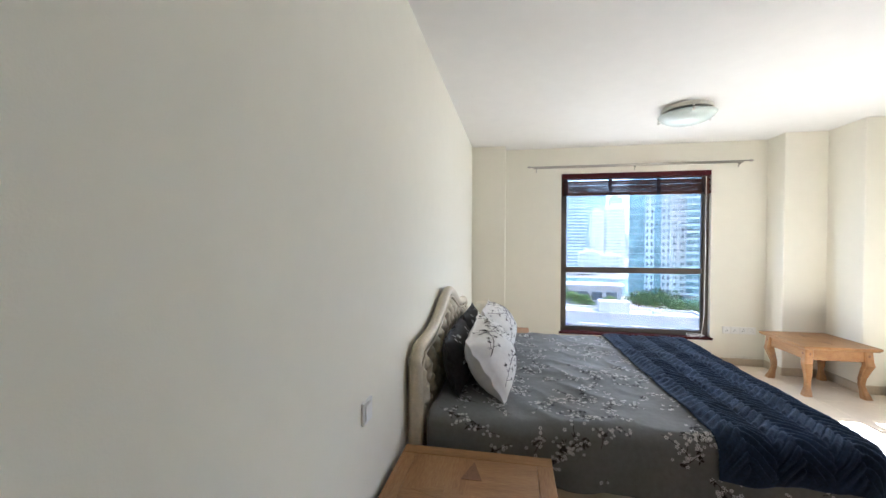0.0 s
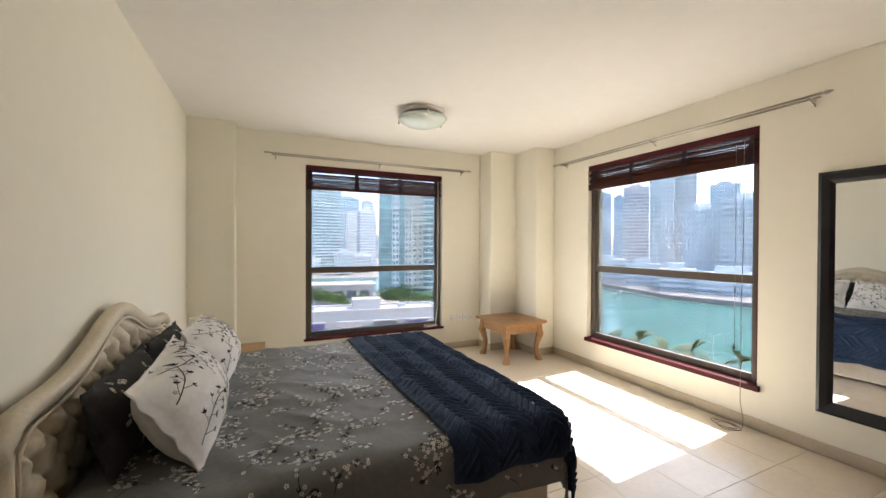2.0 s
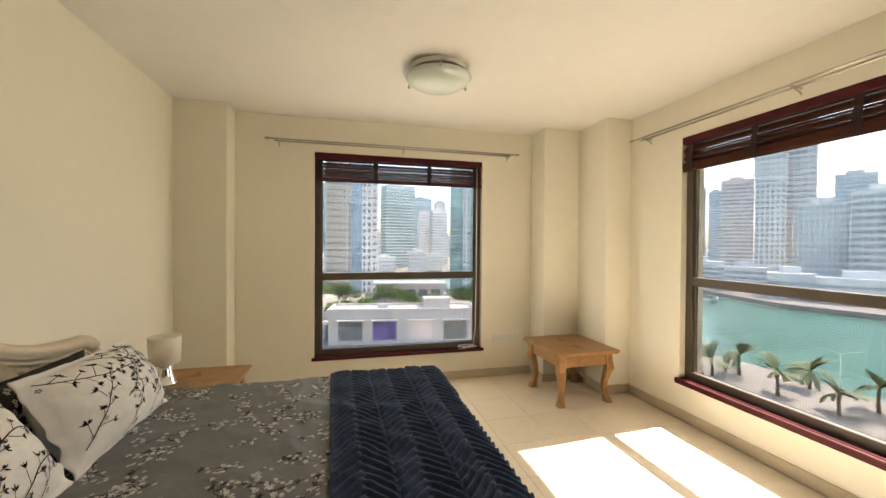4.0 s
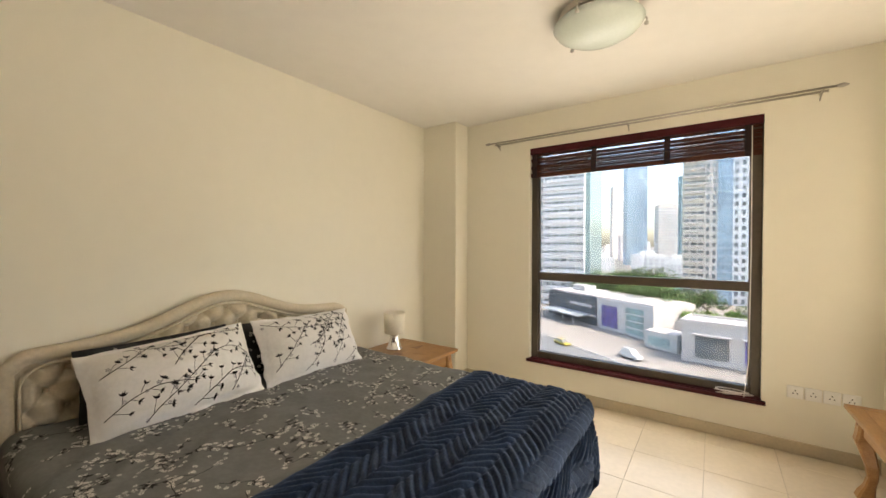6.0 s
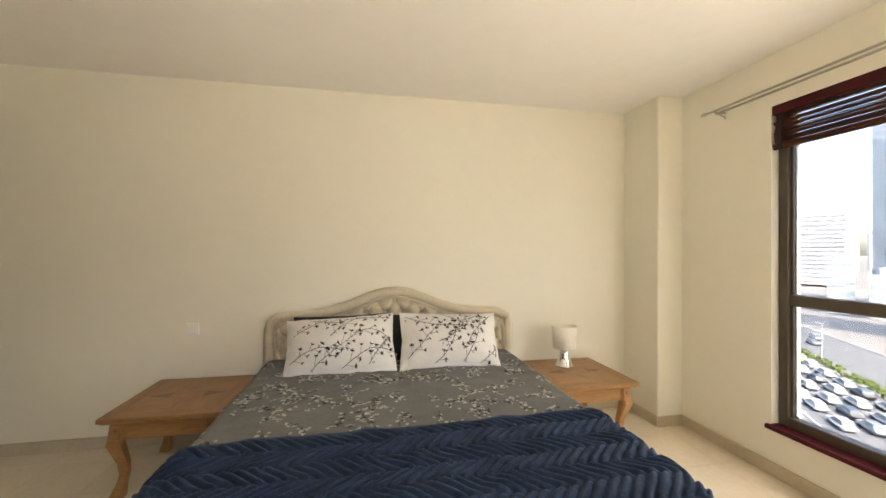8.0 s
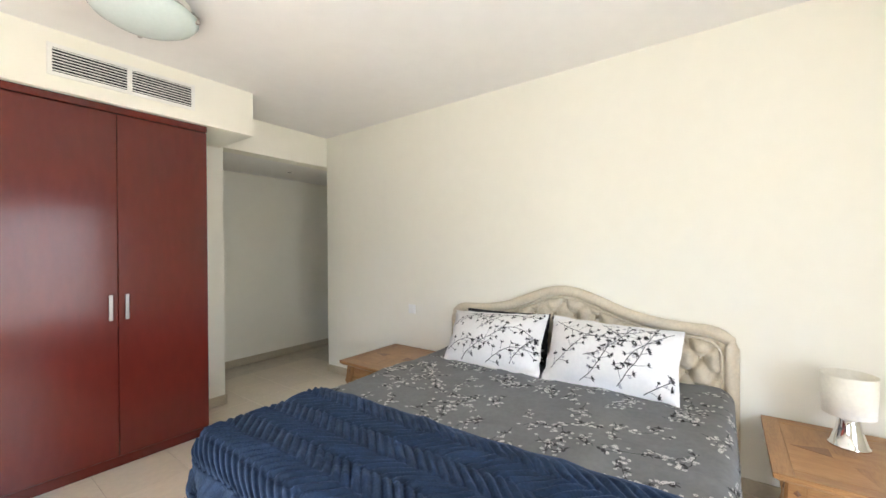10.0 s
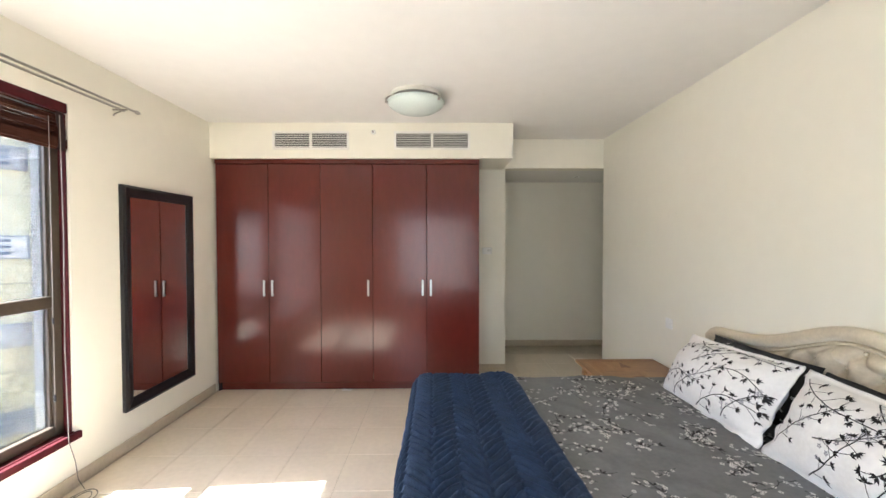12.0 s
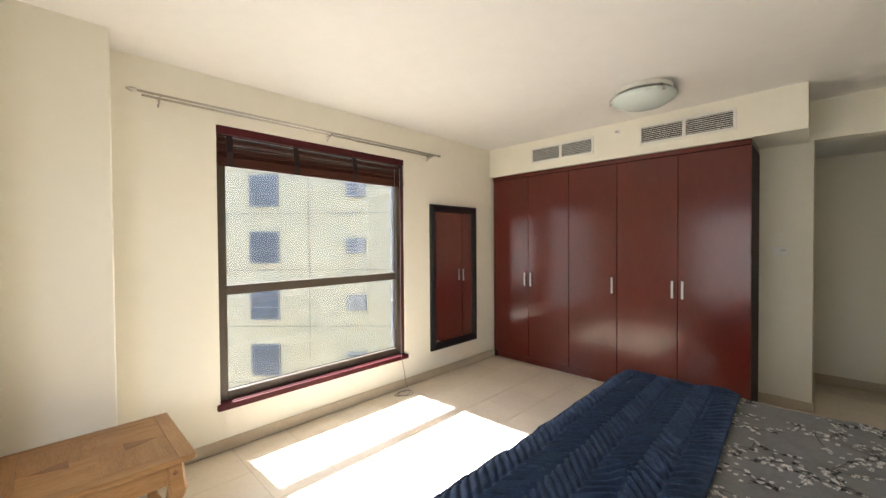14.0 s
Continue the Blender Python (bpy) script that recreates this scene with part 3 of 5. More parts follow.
HY0, HY1 = 2.453, 4.39
part("back_panel", boxes((0.004, 0.03, HY0 + 0.03, HY1 - 0.03, 0.05, 0.88)), LEATHER, bed)
nx, nz = 260, 84
bm = bmesh.new()
grid = []
for i in range(nx + 1):
    y = HY0 + 0.02 + (HY1 - HY0 - 0.04) * i / nx
    col = []
    top = crest(y) - 0.02
    for k in range(nz + 1):
        z = 0.30 + (top - 0.30) * k / nz
        best = 9.0
        for row in range(8):
            zz = 1.04 - row * 0.095
            yy0 = 3.415 + (0.075 if row % 2 else 0.0)
            n = round((y - yy0) / 0.15)
            d2 = ((y - yy0 - n * 0.15) / 1.0) ** 2 + ((z - zz) / 0.85) ** 2
            best = min(best, d2)
        lp, lq = (y - 3.415) / 0.15 + (z - 1.04) / 0.19, (y - 3.415) / 0.15 - (z - 1.04) / 0.19
        crease = min(abs(lp - round(lp)), abs(lq - round(lq)))
        puff = 0.056 * (1 - math.exp(-best / 0.0014)) - 0.020 * math.exp(-((crease / 0.10) ** 2))
        seam = max(0.0, min(1.0, min(y - HY0 - 0.05, HY1 - 0.05 - y, top - 0.035 - z) / 0.035)) ** 0.5
        col.append(bm.verts.new((0.042 + puff * seam, y, z)))
    grid.append(col)
for i in range(nx):
    for k in range(nz):
        bm.faces.new((grid[i][k], grid[i + 1][k], grid[i + 1][k + 1], grid[i][k + 1]))
part("tufted_panel", bm, LEATHER, bed, "cream button-tufted panel", smooth=True)
rim = [(0.055, HY0, 0.05), (0.055, HY0, 0.5), (0.055, HY0, 0.84), (0.055, HY0 + 0.012, 0.882), (0.055, HY0 + 0.045, crest(HY0 + 0.06) - 0.008)]
rim += [(0.055, HY0 + 0.07 + (HY1 - HY0 - 0.14) * k / 40, crest(HY0 + 0.07 + (HY1 - HY0 - 0.14) * k / 40)) for k in range(41)]
rim += [(0.055, HY1 - 0.045, crest(HY1 - 0.06) - 0.008), (0.055, HY1 - 0.012, 0.882), (0.055, HY1, 0.84), (0.055, HY1, 0.5), (0.055, HY1, 0.05)]
part("border", tube(rim, 0.035, 14), LEATHER, bed, "padded cream border roll", smooth=True)
inner = [(0.078, 3.415 + (y - 3.415) * 0.953, z - 0.045) for x, y, z in rim[1:-1]]
part("piping", tube(inner, 0.007, 8), LEATHER, bed, "thin cream piping", smooth=True)
btn = mesh_of(lathe([(0.001, 0.010), (0.007, 0.008), (0.011, 0.002), (0.011, 0.0)], 12), "button", LEATHER, True)
for row in range(5):
    zz = 1.04 - row * 0.095
    for n in range(-7, 8):
        yy = 3.415 + n * 0.15 + (0.075 if row % 2 else 0.0)
        if HY0 + 0.09 < yy < HY1 - 0.09 and zz < crest(yy) - 0.075:
            share("button", btn, bed, (0.040, yy, zz), (0, radians(90), 0))


def drape(a, b, lift, flare=0.06, sway=1.0):
    """Where a cloth's flat point (a along the bed, b across it) lies once it hangs over the mattress edges."""
    r = BR + lift
    px = min(a, BX - BR)
    py = min(max(b, BY0 + BR), BY1 - BR)
    dx, dy = a - px, b - py
    ln = math.hypot(dx, dy)
    z = BZ + lift + 0.007 * noise.noise((a * 2.6, b * 2.6, 1.7)) + 0.003 * noise.noise((a * 9, b * 9, 4.0))
    z += 0.011 * max(0.0, 1 - 5.0 * abs(noise.noise((a * 1.5 + b * 0.8, b * 2.2 - a * 1.1, 8.3)))) + 0.006 * max(0.0, 1 - 4.0 * abs(noise.noise((a * 4.1, b * 3.3 + a, 2.9))))
    if ln < 1e-6:
        return Vector((px, py, z))
    ux, uy = dx / ln, dy / ln
    if ln < r * math.pi / 2:
        out, down = r * math.sin(ln / r), r * (1 - math.cos(ln / r))
    else:
        ext = ln - r * math.pi / 2
        s = a if abs(uy) > abs(ux) else b
        fold = sway * 0.018 * math.sin(s * 17 + 2.0 * noise.noise((s * 2, 0.3, 0.1))) * min(1, ext / 0.15)
        out, down = r + flare * ext * 0.5 + fold, r + ext
    return Vector((px + ux * out, py + uy * out, z - down))


def cloth(name, a0, a1, b0, b1, na, nb, f, thick=0.006):
    """A grid over a flat rectangle, bent by f(a, b), with its own thickness and hems."""
    bm = bmesh.new()
    g = [[bm.verts.new(f(a0 + (a1 - a0) * i / na, b0 + (b1 - b0) * k / nb)) for k in range(nb + 1)] for i in range(na + 1)]
    for i in range(na):
        for k in range(nb):
            bm.faces.new((g[i][k], g[i + 1][k], g[i + 1][k + 1], g[i][k + 1]))
    bm.normal_update()
    low = [[bm.verts.new(v.co - v.normal * thick) for v in row] for row in g]
    rimv = [(i, 0) for i in range(na)] + [(na, k) for k in range(nb)] + [(i, nb) for i in range(na, 0, -1)] + [(0, k) for k in range(nb, 0, -1)]
    for (i, k), (p, q) in zip(rimv, rimv[1:] + rimv[:1]):
        bm.faces.new((g[p][q], g[i][k], low[i][k], low[p][q]))
    return bm


duvet = thing("duvet", "charcoal grey cotton duvet printed with white blossom sprigs", "duvet")
HANG_D = 0.30
part("cover", cloth("cover", 0.12, BX + HANG_D, BY0 - HANG_D + 0.03, BY1 + HANG_D - 0.03, 150, 180, lambda a, b: drape(a, b, 0.0, sway=0.45)), DUVET, duvet, "charcoal cotton cover", smooth=True)


def stamp(bm, pts, f):
    """A flat printed shape: a fan of points in cloth coordinates, laid just above the cloth."""
    vs = [bm.verts.new(f(a, b)) for a, b in pts]
    bm.faces.new(vs)


def sprig_petal(bm, a, b, ang, ln, wd, f, off=0.0):
    c, s = math.cos(ang), math.sin(ang)
    a, b = a + c * off, b + s * off
    stamp(bm, [(a, b), (a + c * ln * 0.45 - s * wd, b + s * ln * 0.45 + c * wd), (a + c * ln, b + s * ln), (a + c * ln * 0.45 + s * wd, b + s * ln * 0.45 - c * wd)], f)


def stem(bm, path, w, f):
    for (a0, b0), (a1, b1) in zip(path, path[1:]):
        d = math.hypot(a1 - a0, b1 - b0) or 1
        ox, oy = -(b1 - b0) / d * w, (a1 - a0) / d * w
        stamp(bm, [(a0 + ox, b0 + oy), (a0 - ox, b0 - oy), (a1 - ox, b1 - oy), (a1 + ox, b1 + oy)], f)


def duvet_top(a, b):
    return drape(a, b, 0.0025, sway=0.45)


def blossom_branch(dark, white, a, b, ang, ln, f, rn, ok, depth=1):
    """A printed twig: a thin dark stem with dark leaves, and white five-petalled blossoms gathered along it."""
    path = [(a, b)]
    for k in range(int(ln / 0.02)):
        ang += rn.uniform(-0.35, 0.35)
        p, q = path[-1][0] + 0.02 * math.cos(ang), path[-1][1] + 0.02 * math.sin(ang)
        if not ok(p, q):
            break
        path.append((p, q))
        if depth and rn.random() < 0.22:
            blossom_branch(dark, white, p, q, ang + rn.choice((-1, 1)) * rn.uniform(0.5, 1.1), ln * rn.uniform(0.3, 0.55), f, rn, ok, depth - 1)
        if rn.random() < 0.20:
            lean = rn.uniform(0, 6.28)
            for j in range(rn.choice((3, 4, 5))):
                sprig_petal(dark, p, q, lean + rn.uniform(-1.2, 1.2), rn.uniform(0.018, 0.034), 0.0042, f)
        for j in range(rn.choice((0, 1, 1, 2, 2))):
            fx, fy = p + rn.gauss(0, 0.017), q + rn.gauss(0, 0.017)
            if not ok(fx, fy):
                continue
            r0, t0 = rn.uniform(0.0054, 0.0084), rn.uniform(0, 6.28)
            for i in range(5):
                sprig_petal(white, fx, fy, t0 + i * 1.2566, r0 * 1.15, r0 * 0.48, f, r0 * 0.22)
    if len(path) > 1:
        stem(dark, path, 0.0015, f)


def on_duvet(a, b):
    return 0.14 < a < BX + 0.26 and BY0 - 0.24 < b < BY1 + 0.24 and not (a > 1.52 and BY0 - 0.08 < b < BY1 + 0.1)


rnd = random.Random(11)
white_bm, dark_bm = bmesh.new(), bmesh.new()
for i in range(14):
    for k in range(15):
        a, b = 0.2 + i * 0.165 + rnd.uniform(-0.07, 0.07), BY0 - 0.2 + k * 0.168 + rnd.uniform(-0.07, 0.07)
        if on_duvet(a, b):
            blossom_branch(dark_bm, white_bm, a, b, rnd.uniform(0, 6.28), rnd.uniform(0.12, 0.26), duvet_top, rnd, on_duvet)
part("sprig_print", dark_bm, PRINT_DARK, duvet, "dark printed sprigs")["kind"] = "stuff"
part("blossom_print", white_bm, PRINT_WHITE, duvet, "white printed blossoms")["kind"] = "stuff"

# ---- throw blanket ----


def throw_shape(a, b):
    """Chunky herringbone: puffed slanting ridges in columns that run across the bed."""
    w, p = 0.118, 0.052
    wob = 0.010 * noise.noise((a * 5, b * 4, 2)) + 0.005 * noise.noise((a * 14, b * 14, 6))
    u = (a + 0.5 * wob - 1.38) / w
    col = math.floor(u)
    s = 1 if col % 2 else -1
    v = (b + s * (u - col) * w * 1.05 + wob) / p
    t = v - math.floor(v)
    ridge = 0.025 * (abs(math.sin(math.pi * t)) ** 0.75) * (0.82 + 0.36 * noise.noise((a * 9, b * 9, 5)))
    edge = abs((u - col) - 0.5) * 2
    ridge *= 1 - 0.55 * max(0.0, edge - 0.78) / 0.22
    hem = min(1.0, min(a - 1.37, BX + 0.40 - a, b - BY0 + 0.17, BY1 + 0.30 - b) / 0.06)
    ridge = ridge * max(0.0, hem) + 0.006 * (1 - max(0.0, hem))
    skew = a + 0.075 * (BY1 - b) / 2.0 * max(0.0, 1 - (a - 1.37) / 0.8)
    return drape(skew, b, 0.012 + ridge, flare=0.10, sway=1.2)


blanket = thing("throw_blanket", "navy blue plush throw with raised herringbone ridges", "throw blanket")
part("cloth", cloth("cloth", 1.37, BX + 0.40, BY0 - 0.17, BY1 + 0.30, 130, 500, throw_shape, 0.008), NAVY, blanket, smooth=True)

# ---- pillows ----


def pillow(label, mfab, bottom, top, y0, y1, plump, prints=None, seed=1, tilt=0.0):
    """A soft pillow leaning back: bottom and top are (x, z); its printed face looks to +x."""
    wd, ht = (y1 - y0) / 2, math.hypot(top[0] - bottom[0], top[1] - bottom[1]) / 2
    lean = math.atan2(bottom[0] - top[0], top[1] - bottom[1])
    th = thing("pillow", label, "pillow")
    ax_w = Vector((0, math.cos(tilt), math.sin(tilt)))
    ax_h = Vector((-math.sin(lean), 0, math.cos(lean)))
    ax_h = (ax_h - ax_w * ax_h.dot(ax_w)).normalized()
    ax_n = ax_w.cross(ax_h)
    mid = Vector(((bottom[0] + top[0]) / 2, (y0 + y1) / 2, (bottom[1] + top[1]) / 2))

    def at(u, v, side, lift=0.0):
        e = max(0.0, 1 - (abs(u) / 0.95) ** 2.3) * max(0.0, 1 - (abs(v) / 0.91) ** 2.3)
        t = plump * 1.06 * e ** 0.62
        t += 0.012 * e * noise.noise((u * 2.2 + seed, v * 2.2, side)) + 0.005 * noise.noise((u * 5 + seed, v * 5, side * 3.0))
        pinch = 1 - 0.05 * (1 - abs(v)) * abs(u) ** 4
        pv = 1 - 0.05 * (1 - abs(u) ** 2) * abs(v) ** 4
        wav = 0.020 * noise.noise((u * 4, v * 4, seed * 2.0)) * max(abs(u), abs(v)) ** 6
        return mid + ax_w * (u * wd * pinch) + ax_h * (v * ht * pv) + ax_n * (side * (t + 0.003) + lift + wav)

    bm = bmesh.new()
    n = 44
    for side in (1, -1):
        g = [[bm.verts.new(at(-1 + 2 * i / n, -1 + 2 * k / n, side)) for k in range(n + 1)] for i in range(n + 1)]
        for i in range(n):
            for k in range(n):
                q = (g[i][k], g[i + 1][k], g[i + 1][k + 1], g[i][k + 1])
                bm.faces.new(q if side > 0 else q[::-1])
        if side > 0:
            front = g
    rimv = [(i, 0) for i in range(n)] + [(n, k) for k in range(n)] + [(i, n) for i in range(n, 0, -1)] + [(0, k) for k in range(n, 0, -1)]
    for (i, k), (p, q) in zip(rimv, rimv[1:] + rimv[:1]):
        bm.faces.new((front[p][q], front[i][k], g[i][k], g[p][q]))
    part("pillowcase", bm, mfab, th, smooth=True)
    if not prints:
        rn = random.Random(seed)
        dk, wh = bmesh.new(), bmesh.new()

        def inside(a, b):
            return abs(a) < wd * 0.92 and abs(b) < ht * 0.9

        for i in range(5):
            for k in range(3):
                blossom_branch(dk, wh, (-0.8 + 0.4 * i) * wd + rn.uniform(-0.04, 0.04), (-0.7 + 0.7 * k) * ht, rn.uniform(0, 6.28), 0.14, lambda a, b: at(max(-0.98, min(0.98, a / wd)), max(-0.98, min(0.98, b / ht)), 1, 0.002), rn, inside)
        part("sprig_print", dk, PRINT_DARK, th, "dark printed sprigs")["kind"] = "stuff"
        part("blossom_print", wh, PRINT_WHITE, th, "white printed blossoms")["kind"] = "stuff"
    if prints:
        r = random.Random(seed)
        bm, soft_bm = bmesh.new(), bmesh.new()

        def f(a, b):
            return at(max(-0.985, min(0.985, a / wd)), max(-0.985, min(0.985, b / ht)), 1, 0.0022)

        def inside(a, b):
            return abs(a) < wd * 0.93 and abs(b) < ht * 0.92

        def leaves(a, b, ang, n):
            for j in range(n):
                sprig_petal(bm, a, b, ang + (j - (n - 1) / 2) * 0.62 + r.uniform(-0.15, 0.15), r.uniform(0.015, 0.027), 0.0038, f)

        def twig(a, b, ang, ln, w):
            """A thin side shoot that ends in a fan of leaves; returns nothing where it leaves the cloth."""
            path, bend = [(a, b)], r.uniform(-0.22, 0.22)
            for k in range(max(2, int(ln / 0.014))):
                ang += bend * 0.4
                p, q = path[-1][0] + 0.014 * math.cos(ang), path[-1][1] + 0.014 * math.sin(ang)
                if not inside(p, q):
                    break
                path.append((p, q))
            if len(path) > 1:
                stem(bm, path, w, f)
                leaves(*path[-1], ang, r.choice((3, 3, 4, 5)))

        def branch(a, b, ang, ln):
            """A long bowed branch with shoots on either side and a few small blossoms."""
            path, bow, side = [(a, b)], r.uniform(-0.05, 0.05), r.choice((-1, 1))
            for k in range(int(ln / 0.018)):
                ang += bow + r.uniform(-0.10, 0.10)
                p, q = path[-1][0] + 0.018 * math.cos(ang), path[-1][1] + 0.018 * math.sin(ang)
                if not inside(p, q):
                    break
                path.append((p, q))
                if k % 2 == 1:
                    side = -side
                    twig(p, q, ang + side * r.uniform(0.55, 0.95), r.uniform(0.028, 0.075), 0.0011)
                if r.random() < 0.35:
                    fx, fy, t0 = p + r.gauss(0, 0.012), q + r.gauss(0, 0.012), r.uniform(0, 6.28)
                    if inside(fx, fy):
                        for j in range(5):
                            sprig_petal(soft_bm, fx, fy, t0 + j * 1.2566, 0.0085, 0.0034, f, 0.0015)
            if len(path) > 1:
                stem(bm, path, 0.0019, f)
                leaves(*path[-1], ang, 4)

        for a, b, ang, ln in prints:
            branch(a * wd, b * ht, ang, ln)
        part("branch_print", bm, PRINT_DARK, th, "black printed blossom branches")["kind"] = "stuff"
        part("blossom_print", soft_bm, PRINT_GREY, th, "soft grey printed blossoms")["kind"] = "stuff"
    return th


pillow("charcoal cotton pillow with white blossom print against headboard", DARK_PILLOW, (0.245, 0.60), (0.165, 0.950), 2.66, 3.36, 0.085, seed=5, tilt=0.02)
pillow("charcoal cotton pillow with white blossom print against headboard", DARK_PILLOW, (0.245, 0.60), (0.170, 0.938), 3.37, 4.09, 0.085, seed=8, tilt=-0.02)
pillow("white cotton pillow printed with black blossom branches", PILLOW, (0.520, 0.592), (0.290, 0.958), 2.64, 3.40, 0.135, [(-0.88, -0.55, 0.55, 0.36), (-0.50, -0.85, 0.75, 0.40), (0.02, -0.85, 0.60, 0.36), (0.50, -0.80, 0.85, 0.30), (-0.85, 0.30, 0.25, 0.24), (-0.15, 0.10, 0.85, 0.22), (0.25, 0.15, 0.35, 0.28), (-0.55, 0.85, -0.25, 0.22), (0.30, 0.82, -0.15, 0.22)], seed=21, tilt=0.05)
pillow("white cotton pillow with black blossom branch print beside another", PILLOW, (0.515, 0.592), (0.312, 0.968), 3.43, 4.175, 0.135, [(-0.90, 0.80, -0.60, 0.40), (-0.85, -0.65, 0.70, 0.34), (-0.30, -0.20, 0.30, 0.34), (-0.35, -0.85, 0.55, 0.30), (0.20, -0.80, 0.75, 0.38), (0.15, 0.55, 0.10, 0.26), (0.88, 0.85, -2.55, 0.34), (0.55, -0.85, 0.60, 0.22), (-0.15, 0.85, -0.50, 0.18)], seed=33, tilt=-0.03)

# ---- cords and scraps ----
cord = thing("blind_cord", "thin blind cord hanging from window to coil on floor", "cord")
cy = 2.76
pts = [(XE - 0.035, cy, 2.30), (XE - 0.04, cy - 0.004, 1.6), (XE - 0.042, cy + 0.006, 0.9), (XE - 0.05, cy + 0.003, 0.33), (XE - 0.075, cy - 0.01, 0.2), (XE - 0.07, cy - 0.03, 0.08), (XE - 0.10, cy - 0.04, 0.012)]
part("line", tube(pts, 0.0026, 6), CORD_DARK, cord)
pts = []
for k in range(70):
    a = k * 0.22
    pts.append((XE - 0.15 + 0.055 * math.cos(a) * (1 + 0.25 * math.sin(a * 0.37)), cy + 0.02 + 0.0009 * k + 0.09 * math.sin(a + 0.2 * math.sin(a)), 0.006 + 0.0035 * (k // 28)))
part("coil", tube(pts, 0.0028, 6), CORD_DARK, cord, "loose coil")
part("wand", tube([(XE - 0.03, cy + 0.06, 2.28), (XE - 0.03, cy + 0.06, 0.62)], 0.0018, 6), CORD_DARK, cord)
part("toggle", lathe([(0.001, 0.60), (0.007, 0.605), (0.008, 0.63), (0.003, 0.645)], 10, None, (XE - 0.03, cy + 0.06, 0)), BLACK, cord, "dark pull knob")
part("toggle", lathe([(0.001, 1.06), (0.006, 1.065), (0.007, 1.085), (0.003, 1.10)], 10, None, (XE - 0.03, cy + 0.06, 0)), BLACK, cord, "dark pull knob")

cord2 = thing("blind_cord", "white blind cord bundled in loops on the window sill", "cord")
cx = NX1 - 0.10
part("line", tube([(cx + 0.03, YN - 0.02, 2.32), (cx + 0.032, YN - 0.022, 1.4), (cx + 0.025, YN - 0.02, 0.6), (cx + 0.0, YN - 0.01, 0.33)], 0.0035, 6), CORD, cord2)
rnd = random.Random(4)
pts = []
for k in range(72):
    a = k * 0.42
    pts.append((cx - 0.06 + 0.12 * math.cos(a) * (0.7 + 0.3 * math.sin(k * 0.31)), YN + 0.004 + 0.034 * math.sin(a * 1.07 + 0.5), WZ0 + 0.031 + 0.034 * (0.5 + 0.5 * math.sin(a * 0.61 + k * 0.05)) * (0.5 + 0.5 * math.sin(k * 0.23))))
part("bundle", tube(pts, 0.0032, 6), CORD, cord2, "tangled white loops")

scrap = thing("paper_scrap", "small white paper scrap under the wardrobe door", "scrap", (2.90, 1.125, 0.0))
bm = bmesh.new()
q = [bm.verts.new((-0.06 + 0.03 * k, 0.006 * math.sin(k * 1.9), 0.004 + 0.006 * (k % 2))) for k in range(5)]
r = [bm.verts.new((-0.06 + 0.03 * k, 0.035 + 0.004 * math.sin(k), 0.002 + 0.005 * ((k + 1) % 2))) for k in range(5)]
for k in range(4):
    bm.faces.new((q[k], q[k + 1], r[k + 1], r[k]))
bmesh.ops.solidify(bm, geom=bm.faces[:], thickness=0.001)
part("paper", bm, PILLOW, scrap)

spot = thing("downlight", "small recessed downlight in the hall ceiling, unlit", "downlight", (0.11, 0.0, HALL_Z))
part("ring", lathe([(0.030, 0.0), (0.045, 0.0), (0.045, -0.005), (0.034, -0.006), (0.030, -0.001)], 24), PLASTIC, spot, smooth=True)
part("lamp_face", lathe([(0.001, -0.001), (0.030, -0.001)], 20), HOLLOW, spot, "dark lamp face")

# ---- outside ----
GZ = -24.0
ASPHALT = mat("asphalt", (0.20, 0.20, 0.195), 0.9, vary=0.08, scale=0.3)
PAVING = mat("pavement", (0.33, 0.30, 0.265), 0.9, vary=0.1, scale=0.15)
SAND = mat("sand_ground", (0.30, 0.28, 0.24), 0.95, vary=0.15, scale=0.02)
WATER = mat("marina_water", (0.075, 0.20, 0.15), 0.16, vary=0.12, scale=0.02, bump=0.5, bump_scale=0.9)
HEDGE = mat("hedge_leaves", (0.17, 0.22, 0.05), 0.8, vary=0.3, scale=1.2)
LEAF = mat("tree_leaves", (0.12, 0.185, 0.055), 0.7, vary=0.35, scale=0.5, rand=0.2)
LEAF2 = mat("bright_leaves", (0.20, 0.28, 0.08), 0.7, vary=0.3, scale=0.5, rand=0.2)
BARK = mat("bark", (0.16, 0.11, 0.07), 0.9, vary=0.2, scale=3)
WHITE_B = mat("white_render", (0.86, 0.85, 0.83), 0.8, vary=0.04, scale=0.1)
BEIGE_B = mat("beige_render", (0.76, 0.69, 0.61), 0.8, vary=0.05, scale=0.1)
CREAM_B = mat("cream_render", (0.93, 0.77, 0.47), 0.85, vary=0.04, scale=0.25)
# Rose render lightened too: distance haze is put into its colour.
PINK_B = mat("rose_render", (0.80, 0.70, 0.66), 0.8, vary=0.05, scale=0.1)
GREY_B = mat("grey_cladding", (0.11, 0.11, 0.115), 0.6, vary=0.08, scale=0.4)
TEAL_G = mat("teal_glass", (0.34, 0.48, 0.48), 0.2, 0.2, vary=0.25, scale=0.15)
BLUE_G = mat("blue_glass", (0.40, 0.53, 0.64), 0.2, 0.15, vary=0.2, scale=0.12)
DARK_G = mat("dark_glass", (0.20, 0.225, 0.24), 0.15, 0.3, vary=0.3, scale=0.6)
# Distance haze is put into the colour of the pale and grey glass.
HAZE_PALE_G = mat("hazed_pale_glass", (0.60, 0.65, 0.67), 0.3, 0.2, vary=0.15, scale=0.1)
